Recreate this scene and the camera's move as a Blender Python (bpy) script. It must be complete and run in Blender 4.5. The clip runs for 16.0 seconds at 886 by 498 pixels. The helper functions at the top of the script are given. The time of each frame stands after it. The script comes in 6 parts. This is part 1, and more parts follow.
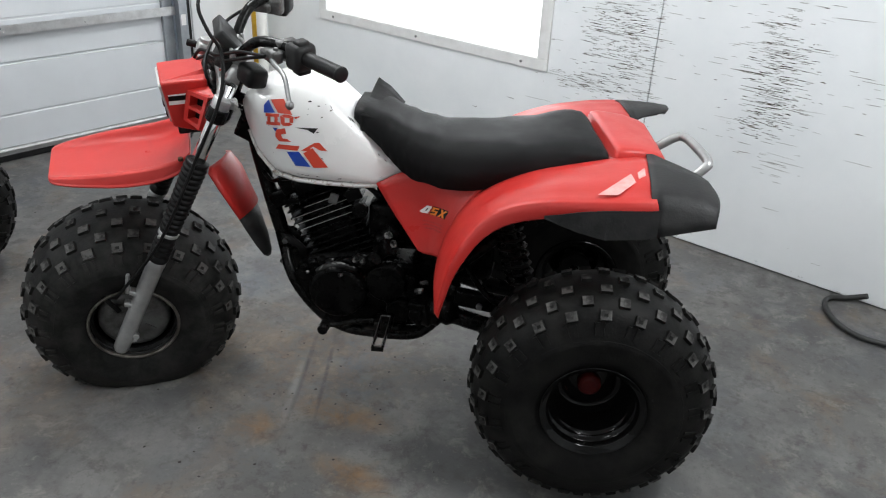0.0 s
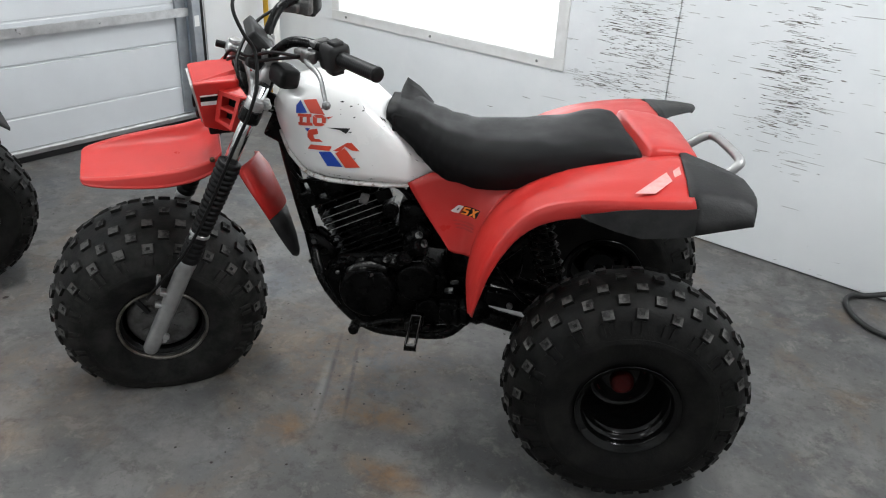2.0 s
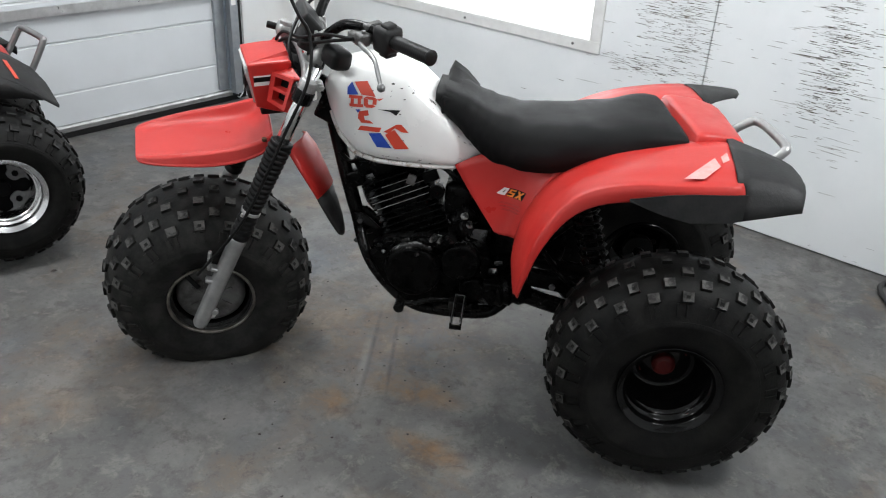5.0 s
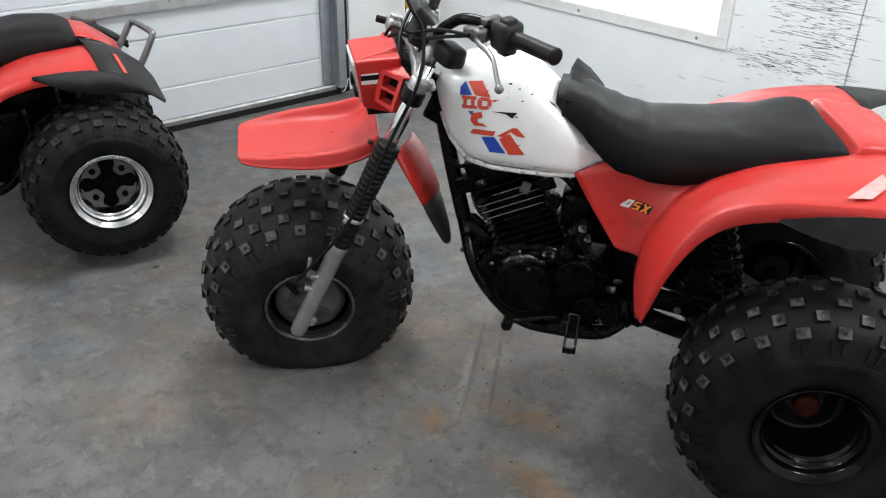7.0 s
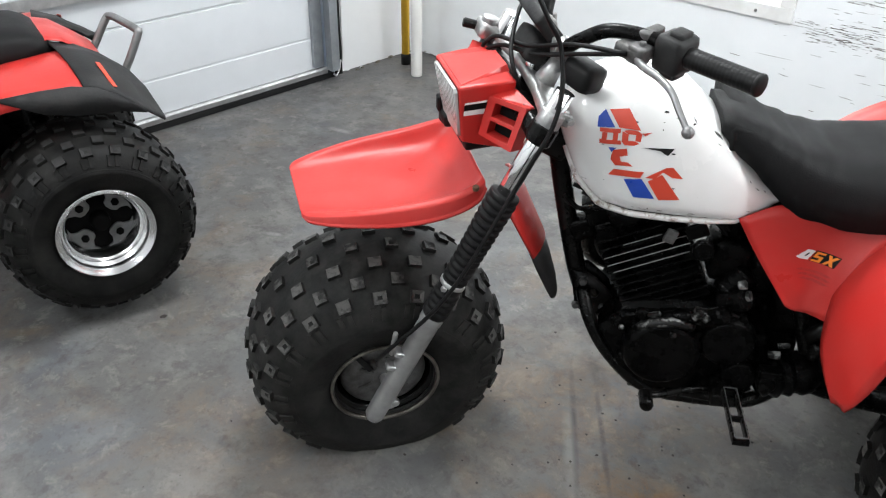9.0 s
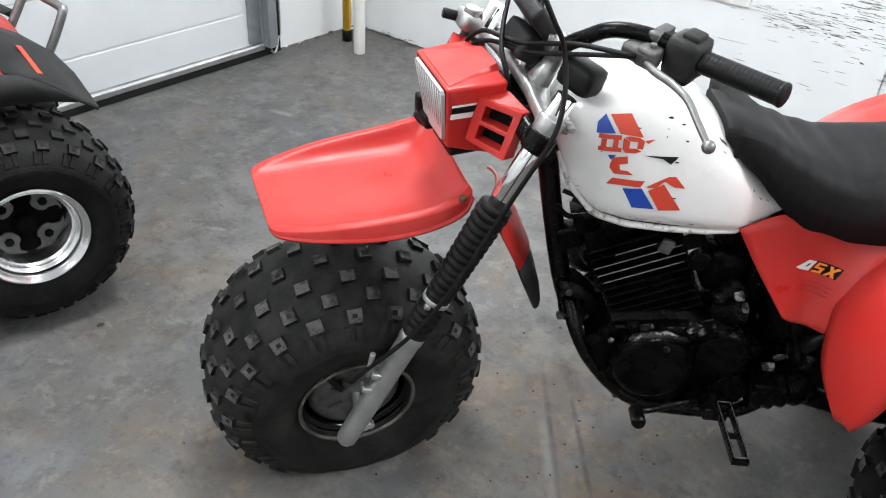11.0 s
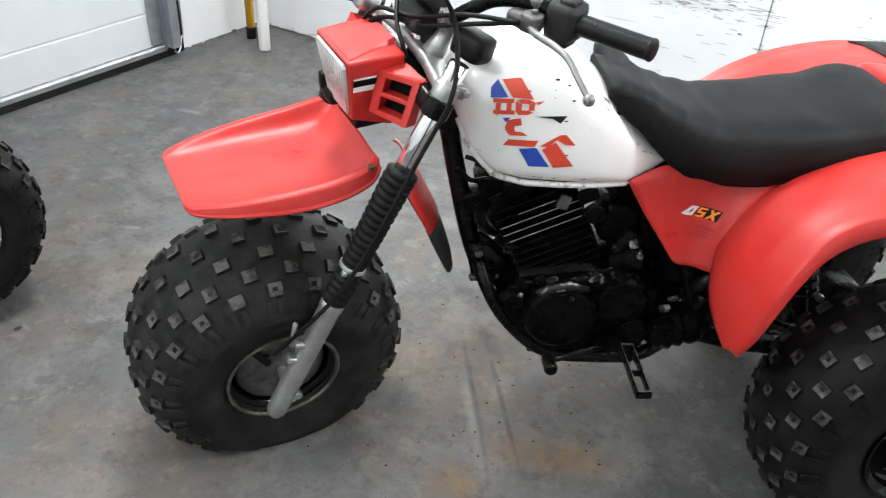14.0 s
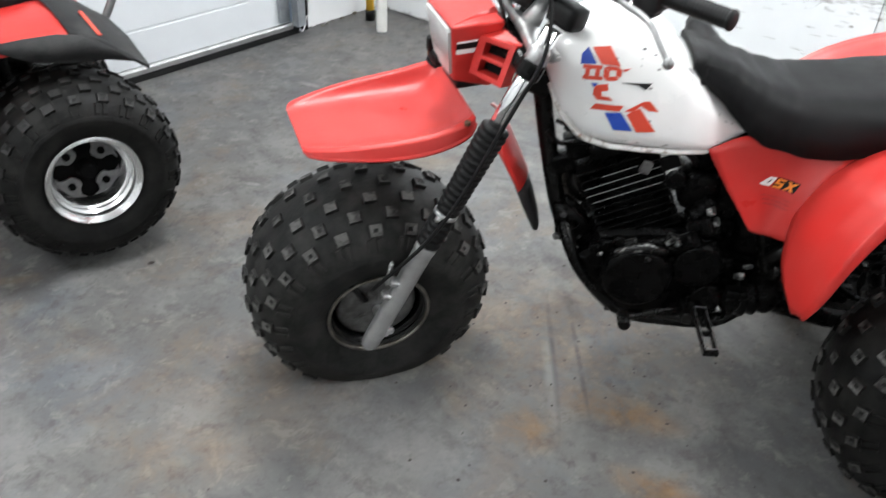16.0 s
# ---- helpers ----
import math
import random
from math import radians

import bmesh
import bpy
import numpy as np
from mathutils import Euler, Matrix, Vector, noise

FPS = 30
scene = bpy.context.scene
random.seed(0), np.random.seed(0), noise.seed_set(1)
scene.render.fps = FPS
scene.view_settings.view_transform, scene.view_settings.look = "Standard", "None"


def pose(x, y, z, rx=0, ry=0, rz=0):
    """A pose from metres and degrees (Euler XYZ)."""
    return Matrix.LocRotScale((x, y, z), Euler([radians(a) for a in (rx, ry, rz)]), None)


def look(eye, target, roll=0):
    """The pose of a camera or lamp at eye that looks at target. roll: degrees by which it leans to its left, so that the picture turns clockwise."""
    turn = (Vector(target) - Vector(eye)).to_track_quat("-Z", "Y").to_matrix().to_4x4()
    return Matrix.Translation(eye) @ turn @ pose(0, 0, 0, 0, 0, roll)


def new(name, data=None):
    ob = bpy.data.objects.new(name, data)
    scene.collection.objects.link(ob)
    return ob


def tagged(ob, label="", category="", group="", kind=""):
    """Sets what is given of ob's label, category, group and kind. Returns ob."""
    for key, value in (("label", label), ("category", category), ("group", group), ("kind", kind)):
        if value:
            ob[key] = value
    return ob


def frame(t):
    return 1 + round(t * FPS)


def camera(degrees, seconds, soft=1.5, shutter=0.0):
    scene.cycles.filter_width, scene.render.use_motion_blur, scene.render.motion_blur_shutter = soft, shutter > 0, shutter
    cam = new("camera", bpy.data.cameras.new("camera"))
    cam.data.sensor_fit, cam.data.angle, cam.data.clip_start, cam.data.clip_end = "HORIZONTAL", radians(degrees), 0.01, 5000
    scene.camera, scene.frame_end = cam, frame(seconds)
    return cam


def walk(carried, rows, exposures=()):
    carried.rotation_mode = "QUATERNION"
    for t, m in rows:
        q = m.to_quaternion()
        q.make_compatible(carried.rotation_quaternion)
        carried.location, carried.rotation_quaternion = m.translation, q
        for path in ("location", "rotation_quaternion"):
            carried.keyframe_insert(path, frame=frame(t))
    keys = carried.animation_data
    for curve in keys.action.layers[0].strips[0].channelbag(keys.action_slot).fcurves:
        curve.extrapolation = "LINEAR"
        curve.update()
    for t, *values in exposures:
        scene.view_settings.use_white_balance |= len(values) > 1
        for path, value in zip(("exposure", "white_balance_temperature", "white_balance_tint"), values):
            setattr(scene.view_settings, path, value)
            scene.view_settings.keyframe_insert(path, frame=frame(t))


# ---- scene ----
cam = camera(58.0, 16.0, soft=1.1, shutter=0.3)
PATH = [
    (0, (3.975, -3.183, 1.526), (2.83, -1.809, 0.631), 2.9),
    (0.5, (3.95, -3.215, 1.518), (2.8, -1.854, 0.61), 2.4),
    (1, (3.924, -3.236, 1.517), (2.785, -1.874, 0.594), 1.7),
    (1.5, (3.919, -3.251, 1.515), (2.776, -1.883, 0.607), 2.3),
    (2, (3.911, -3.243, 1.521), (2.768, -1.866, 0.627), 2.7),
    (2.5, (3.904, -3.238, 1.513), (2.761, -1.875, 0.6), 2.6),
    (3, (3.89, -3.236, 1.514), (2.763, -1.87, 0.585), 3.1),
    (5.3, (3.875, -3.326, 1.538), (2.702, -2.008, 0.596), 3.0),
    (5.5, (3.878, -3.272, 1.521), (2.661, -1.989, 0.586), 2.9),
    (6, (3.841, -3.304, 1.519), (2.549, -2.09, 0.594), 2.0),
    (6.5, (3.813, -3.3, 1.515), (2.501, -2.115, 0.579), 3.5),
    (7, (3.722, -3.233, 1.503), (2.409, -2.072, 0.54), 1.3),
    (7.5, (3.595, -3.171, 1.507), (2.243, -2.09, 0.505), 1.6),
    (8, (3.425, -3.177, 1.489), (2.118, -2.069, 0.459), 2.0),
    (8.5, (3.22, -3.226, 1.485), (2.057, -2.014, 0.399), 1.6),
    (9, (3.092, -3.164, 1.495), (1.918, -1.942, 0.432), 0.9),
    (9.5, (2.996, -3.102, 1.478), (1.875, -1.878, 0.362), 1.9),
    (9.7, (2.958, -3.096, 1.491), (1.881, -1.82, 0.389), 2.3),
    (11.8, (2.9, -3.146, 1.491), (1.912, -1.814, 0.373), 3.7),
    (12, (2.904, -3.151, 1.494), (1.925, -1.802, 0.388), 3.6),
    (12.5, (2.909, -3.152, 1.489), (1.928, -1.839, 0.343), 3.5),
    (13, (2.916, -3.155, 1.487), (1.954, -1.819, 0.351), 3.4),
    (13.5, (2.924, -3.185, 1.479), (2.015, -1.821, 0.333), 4.0),
    (14, (2.984, -3.191, 1.484), (2.132, -1.764, 0.371), 3.4),
    (14.5, (3.141, -3.185, 1.489), (2.223, -1.784, 0.396), 5.9),
    (15, (3.237, -3.194, 1.483), (2.2, -1.865, 0.406), 3.3),
    (15.5, (3.212, -3.249, 1.511), (2.171, -1.875, 0.497), 3.7),
    (16, (3.118, -3.321, 1.491), (2.065, -2.051, 0.361), 2.2),
]
walk(cam, [(t, look(eye, target, roll)) for t, eye, target, roll in PATH], [(0.0, -0.52), (6.0, -0.38),(9.0,-0.02),(12.5,0.07),(15.0,0.22),(16.0,0.18)])

from mathutils.bvhtree import BVHTree

# ---------------------------------------------------------------- world and lights
world = bpy.data.worlds.new("sky")
scene.world = world
world.use_nodes = True
wn = world.node_tree.nodes
wbg = wn["Background"]
wsky = wn.new("ShaderNodeTexSky")
wsky.sky_type = 'NISHITA'
wsky.sun_disc = False
wsky.sun_elevation, wsky.sun_rotation = radians(40), radians(20)
world.node_tree.links.new(wsky.outputs[0], wbg.inputs[0])
wbg.inputs[1].default_value = 0.1


def area_lamp(name, m, sx, sy, watts, color):
    la = bpy.data.lights.new(name, 'AREA')
    la.shape, la.size, la.size_y, la.energy, la.color = 'RECTANGLE', sx, sy, watts, color
    ob = new(name, la)
    ob.matrix_world = m
    return ob


# unseen tube fixtures assumed under the ceiling, the last a fill from behind the camera, and the daylight of the window
LAMPS = [(1.6, -1.7, 90), (1.2, -3.9, 72), (4.1, -1.4, 104), (3.3, -4.8, 26)]
for lx, ly, watts in LAMPS:
    la = bpy.data.lights.new("assumed_tube_light", 'POINT')
    la.energy, la.color, la.shadow_soft_size = watts, (0.965, 0.995, 1.01), 0.22
    new("assumed_tube_light", la).matrix_world = pose(lx, ly, 2.28)
area_lamp("window_daylight", pose(1.105, -0.03, 1.16, -90, 0, 0), 1.46, 0.98, 8, (0.93, 0.97, 1.0))

# ---------------------------------------------------------------- helpers for meshes


def finish(ob, material, smooth=True):
    if material is not None:
        ob.data.materials.append(material)
    if smooth:
        for p in ob.data.polygons:
            p.use_smooth = True
    return ob


def mesh_ob(name, bm, material, sharp=42):
    """Links a bmesh: faces folded on every side stay flat, the rest is smooth."""
    bmesh.ops.recalc_face_normals(bm, faces=bm.faces)
    bm.normal_update()
    flat_faces = set()
    for f in bm.faces:
        if all(len(e.link_faces) == 2 and e.calc_face_angle(0) > radians(20) for e in f.edges):
            flat_faces.add(f)
    for f in bm.faces:
        f.smooth = f not in flat_faces
    me = bpy.data.meshes.new(name)
    bm.to_mesh(me)
    bm.free()
    ob = new(name, me)
    if material is not None:
        me.materials.append(material)
    return ob


def flat(ob):
    for p in ob.data.polygons:
        p.use_smooth = False
    return ob


def part(name, bm, material, parent, label="", sharp=42):
    ob = mesh_ob(name, bm, material, sharp)
    ob.parent = parent
    if label:
        tagged(ob, label)
    return ob


def shell(ob, thick, offset=-1):
    bm = bmesh.new()
    bm.from_mesh(ob.data)
    bmesh.ops.remove_doubles(bm, verts=bm.verts, dist=1e-5)
    bm.to_mesh(ob.data)
    bm.free()
    mo = ob.modifiers.new("thickness", 'SOLIDIFY')
    mo.thickness, mo.offset = thick, offset
    return ob


def rounded(ob, width=0.004, seg=2):
    mo = ob.modifiers.new("edges", 'BEVEL')
    mo.width, mo.segments, mo.limit_method, mo.angle_limit = width, seg, 'ANGLE', radians(35)
    return ob


def soft(ob, levels=1):
    mo = ob.modifiers.new("soft", 'SUBSURF')
    mo.levels = mo.render_levels = levels
    return ob


def box(bm, c, s, m=None, bevel=0.0):
    r = bmesh.ops.create_cube(bm, size=1)
    vs = r["verts"]
    bmesh.ops.transform(bm, verts=vs, matrix=Matrix.Diagonal((*s, 1)))
    if bevel:
        es = list({e for v in vs for e in v.link_edges})
        rr = bmesh.ops.bevel(bm, geom=es, offset=bevel, segments=2, affect='EDGES', profile=0.6)
        vs = list({v for v in vs if v.is_valid} | set(rr["verts"]))
    mm = Matrix.Translation(c) @ (m.to_4x4() if m is not None else Matrix())
    bmesh.ops.transform(bm, verts=vs, matrix=mm)
    return vs


def frames_along(pts):
    pts = [Vector(p) for p in pts]
    out, up = [], None
    for i, p in enumerate(pts):
        t = (pts[min(i + 1, len(pts) - 1)] - pts[max(i - 1, 0)]).normalized()
        if up is None:
            up = Vector((0, 0, 1)) if abs(t.z) < 0.9 else Vector((1, 0, 0))
        a = t.cross(up).normalized()
        b = a.cross(t).normalized()
        up = b
        out.append((p, a, b))
    return out


def smooth_line(pts, n=6):
    pts = [Vector(p) for p in pts]
    if len(pts) < 3:
        return pts
    q = [2 * pts[0] - pts[1]] + pts + [2 * pts[-1] - pts[-2]]
    out = []
    for i in range(1, len(q) - 2):
        a, b, c, d = q[i - 1:i + 3]
        for k in range(n):
            t = k / n
            out.append(0.5 * ((2 * b) + (c - a) * t + (2 * a - 5 * b + 4 * c - d) * t * t + (3 * b - a - 3 * c + d) * t ** 3))
    out.append(pts[-1])
    return out


def loft(bm, rings, closed=True, caps=True):
    vr = [[bm.verts.new(p) for p in r] for r in rings]
    n = len(vr[0])
    for a, b in zip(vr, vr[1:]):
        for k in range(n if closed else n - 1):
            bm.faces.new((a[k], a[(k + 1) % n], b[(k + 1) % n], b[k]))
    if caps and closed:
        bm.faces.new(vr[0])
        bm.faces.new(vr[-1])
    return vr


def tube(bm, pts, r, seg=10, bend=0, caps=True):
    pts = smooth_line(pts, bend) if bend else [Vector(p) for p in pts]
    rad = r if callable(r) else (lambda u: r)
    rings = []
    for i, (p, a, b) in enumerate(frames_along(pts)):
        q = rad(i / (len(pts) - 1))
        rings.append([p + q * (math.cos(k * math.tau / seg) * a + math.sin(k * math.tau / seg) * b) for k in range(seg)])
    loft(bm, rings, True, caps)


def crisp(prof, long=1.0, closed=False):
    """Adds a close pair of points at each sharp corner of a profile, so that its shading stays crisp."""
    out, n_ = [], len(prof)
    for i, q in enumerate(prof):
        if not closed and i in (0, n_ - 1):
            out.append(q)
            continue
        p = Vector((q[0] * long, q[1]))
        a = Vector((prof[i - 1][0] * long, prof[i - 1][1])) - p
        b = Vector((prof[(i + 1) % n_][0] * long, prof[(i + 1) % n_][1])) - p
        if a.length < 1e-5 or b.length < 1e-5 or a.angle(b) > radians(140):
            out.append(q)
            continue
        for v in (a, b):
            w = p + v.normalized() * min(0.0008, v.length * 0.3)
            out.append((w.x / long, w.y))
    return out


def steps_tube(bm, p0, p1, prof, seg=16):
    """A turned piece: prof holds (share of the way, radius)."""
    p0, p1 = Vector(p0), Vector(p1)
    (_, a, b), _ = frames_along([p0, p1])
    rings = []
    for u, r in crisp(prof, (p1 - p0).length):
        rings.append([p0.lerp(p1, u) + r * (math.cos(k * math.tau / seg) * a + math.sin(k * math.tau / seg) * b) for k in range(seg)])
    loft(bm, rings)


def turned(bm, prof, seg=48, c=(0, 0, 0), closed=False):
    """A ring about the y axis: prof holds (radius, y)."""
    c = Vector(c)
    prof = crisp(prof, 1.0, closed)
    rows = [[bm.verts.new(c + Vector((r * math.cos(k * math.tau / seg), y, r * math.sin(k * math.tau / seg)))) for k in range(seg)] for r, y in prof]
    if closed:
        rows.append(rows[0])
    for a, b in zip(rows, rows[1:]):
        for k in range(seg):
            bm.faces.new((a[k], a[(k + 1) % seg], b[(k + 1) % seg], b[k]))


def grid(bm, rows):
    vr = [[bm.verts.new(p) for p in r] for r in rows]
    for a, b in zip(vr, vr[1:]):
        for k in range(len(a) - 1):
            bm.faces.new((a[k], a[k + 1], b[k + 1], b[k]))
    return vr


def plate(bm, outline, y0, y1):
    """A flat piece with an outline in x, z between two values of y."""
    loft(bm, [[(x, y0, z) for x, z in outline], [(x, y1, z) for x, z in outline]])


def lerp(a, b, t):
    return a + (b - a) * t


def curve_at(xs, ys, x):
    return float(np.interp(x, xs, ys))

# ---------------------------------------------------------------- materials


def material(name, base, rough=0.5, metal=0.0, spots=None, spot_scale=20, spot_mix=0.5, bump=0.0, bump_scale=60, coat=0.0, stretch=(1, 1, 1), rough_var=0.1, lo=0.4, hi=0.65, spec=0.5):
    m = bpy.data.materials.new(name)
    m.use_nodes = True
    nt = m.node_tree
    n, l = nt.nodes, nt.links
    b = n["Principled BSDF"]
    b.inputs["Base Color"].default_value = (*base, 1)
    b.inputs["Roughness"].default_value = rough
    b.inputs["Metallic"].default_value = metal
    b.inputs["Coat Weight"].default_value = coat
    b.inputs["Specular IOR Level"].default_value = spec
    b.inputs["Coat Roughness"].default_value = 0.12
    tc = n.new("ShaderNodeTexCoord")
    mp = n.new("ShaderNodeMapping")
    mp.inputs["Scale"].default_value = stretch
    l.new(tc.outputs["Object"], mp.inputs[0])
    col = None
    if spots:
        t = n.new("ShaderNodeTexNoise")
        t.inputs["Scale"].default_value, t.inputs["Detail"].default_value, t.inputs["Roughness"].default_value = spot_scale, 8, 0.65
        l.new(mp.outputs[0], t.inputs[0])
        r = n.new("ShaderNodeMapRange")
        r.inputs[1].default_value, r.inputs[2].default_value, r.inputs[4].default_value = lo, hi, spot_mix
        l.new(t.outputs[0], r.inputs[0])
        x = n.new("ShaderNodeMix")
        x.data_type = 'RGBA'
        x.inputs[6].default_value, x.inputs[7].default_value = (*base, 1), (*spots, 1)
        l.new(r.outputs[0], x.inputs[0])
        col = x.outputs[2]
        l.new(col, b.inputs["Base Color"])
        rr = n.new("ShaderNodeMapRange")
        rr.inputs[1].default_value, rr.inputs[2].default_value = 0.3, 0.7
        rr.inputs[3].default_value, rr.inputs[4].default_value = max(0.02, rough - rough_var), min(1, rough + rough_var)
        l.new(t.outputs[0], rr.inputs[0])
        l.new(rr.outputs[0], b.inputs["Roughness"])
    if bump:
        t2 = n.new("ShaderNodeTexNoise")
        t2.inputs["Scale"].default_value, t2.inputs["Detail"].default_value = bump_scale, 4
        l.new(mp.outputs[0], t2.inputs[0])
        bp = n.new("ShaderNodeBump")
        bp.inputs["Strength"].default_value, bp.inputs["Distance"].default_value = bump, 0.002
        l.new(t2.outputs[0], bp.inputs["Height"])
        l.new(bp.outputs[0], b.inputs["Normal"])
    return m


RED = material("red_plastic", (0.48, 0.023, 0.019), 0.38, spots=(0.48, 0.042, 0.035), spot_scale=9, spot_mix=0.7, bump=0.12, bump_scale=90, rough_var=0.12, spec=0.38)
BLACK = material("black_plastic", (0.012, 0.012, 0.0125), 0.55, spots=(0.032, 0.0315, 0.031), spot_scale=16, spot_mix=0.7, bump=0.3, bump_scale=150, spec=0.24)
VINYL = material("seat_vinyl", (0.0075, 0.0075, 0.008), 0.55, spots=(0.012, 0.0118, 0.0118), spot_scale=6, bump=0.3, bump_scale=420, spec=0.15)
TANKW = material("white_tank_paint", (0.82, 0.82, 0.81), 0.26, spots=(0.75, 0.745, 0.72), spot_scale=6, spot_mix=0.5, coat=0.4, rough_var=0.08)
RUBBER = material("tyre_rubber", (0.0045, 0.0045, 0.0045), 0.55, spots=(0.017, 0.0163, 0.015), spot_scale=15, spot_mix=0.75, bump=0.35, bump_scale=160, spec=0.13)
DUSTY = material("dusty_tyre_rubber", (0.007, 0.007, 0.007), 0.6, spots=(0.031, 0.030, 0.028), spot_scale=17, spot_mix=0.8, bump=0.4, bump_scale=110, spec=0.16)
WORN = material("worn_knob_rubber", (0.085, 0.083, 0.079), 0.7, spots=(0.014, 0.0135, 0.013), spot_scale=34, spot_mix=0.95, bump=0.3, bump_scale=260, spec=0.25, lo=0.42, hi=0.58)
ALU = material("cast_aluminium", (0.62, 0.62, 0.62), 0.36, 0.9, spots=(0.34, 0.34, 0.34), spot_scale=16, bump=0.2, bump_scale=180)
DULL = material("dull_grey_metal", (0.26, 0.26, 0.26), 0.42, 0.8, spots=(0.13, 0.13, 0.13), spot_scale=14, bump=0.15)
SEAMW = material("rusting_white_seam", (0.66, 0.65, 0.63), 0.45, spots=(0.16, 0.09, 0.045), spot_scale=55, spot_mix=0.8, lo=0.52, hi=0.62)
SLIDER = material("brushed_fork_alloy", (0.42, 0.42, 0.42), 0.40, 0.75, spots=(0.26, 0.26, 0.255), spot_scale=18, bump=0.15, bump_scale=140)
LUG = material("dull_lug_steel", (0.15, 0.15, 0.15), 0.45, 0.7, spots=(0.09, 0.09, 0.09), spot_scale=30)
CHROME = material("chrome", (0.78, 0.78, 0.78), 0.12, 1.0, spots=(0.55, 0.54, 0.53), spot_scale=25, rough_var=0.06)
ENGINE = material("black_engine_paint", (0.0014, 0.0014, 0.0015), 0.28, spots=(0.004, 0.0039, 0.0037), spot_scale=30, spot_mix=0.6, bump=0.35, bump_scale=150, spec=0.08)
# pale flecks on black paint the glints of the engine's small parts
GLINTCASE = material("glint_flecked_case", (0.004, 0.004, 0.004), 0.33, spots=(0.24, 0.24, 0.235), spot_scale=55, spot_mix=0.9, lo=0.52, hi=0.60, bump=0.3, bump_scale=120, spec=0.3)
FRAME = material("black_frame_paint", (0.0026, 0.0026, 0.0026), 0.28, spots=(0.007, 0.0066, 0.006), spot_scale=26, spec=0.16)
FIN = material("pale_fin_edge", (0.30, 0.30, 0.295), 0.45, 0.3, spots=(0.2, 0.2, 0.2), spot_scale=60)
LENS = material("clear_lens", (0.50, 0.50, 0.49), 0.12, spots=(0.66, 0.65, 0.64), spot_scale=30, coat=0.5)
BLUE = material("blue_decal", (0.012, 0.055, 0.36), 0.35, spots=(0.03, 0.08, 0.42), spot_scale=50)
ORED = material("red_decal", (0.62, 0.06, 0.03), 0.35)
ORANGE = material("orange_decal", (0.85, 0.25, 0.02), 0.35)
WDEC = material("white_decal", (0.75, 0.75, 0.74), 0.4)
PINK = material("faded_decal", (0.72, 0.36, 0.34), 0.45, spots=(0.62, 0.2, 0.18), spot_scale=40)
RUSTY = material("rusty_steel", (0.14, 0.085, 0.05), 0.6, 0.4, spots=(0.05, 0.035, 0.025), spot_scale=60)
YOKE = material("weathered_cast_alloy", (0.50, 0.50, 0.495), 0.42, 0.85, spots=(0.24, 0.24, 0.235), spot_scale=24, spot_mix=0.8, bump=0.3, bump_scale=150)
FADED = material("faded_dark_print", (0.34, 0.016, 0.014), 0.4, spots=(0.46, 0.026, 0.022), spot_scale=90, spot_mix=0.9)
# near-black that puts shade into hollows, also the dark wheel nuts
DARK = material("shade_and_nut_black", (0.003, 0.003, 0.003), 0.8, spec=0.08)
DRED = material("red_hub_paint", (0.075, 0.004, 0.0035), 0.5, spots=(0.012, 0.004, 0.0035), spot_scale=40, spec=0.2)
DOORW = material("white_door_paint", (0.58, 0.60, 0.62), 0.42, spots=(0.52, 0.54, 0.56), spot_scale=3, bump=0.1, bump_scale=300)
TRIMW = material("white_trim_paint", (0.74, 0.74, 0.73), 0.5, spots=(0.6, 0.59, 0.57), spot_scale=12)
GALV = material("galvanised_steel", (0.36, 0.38, 0.40), 0.42, 0.8, spots=(0.26, 0.28, 0.30), spot_scale=18)
SEAL = material("rubber_seal", (0.0045, 0.0045, 0.0048), 0.5, spots=(0.009, 0.0088, 0.0085), spot_scale=30, spec=0.2)
YELLOW = material("yellow_paint", (0.72, 0.42, 0.03), 0.45, spots=(0.55, 0.32, 0.03), spot_scale=15)
PVC = material("white_pvc", (0.74, 0.73, 0.70), 0.4, spots=(0.60, 0.58, 0.54), spot_scale=10)
HOSE = material("black_hose", (0.02, 0.02, 0.02), 0.5)


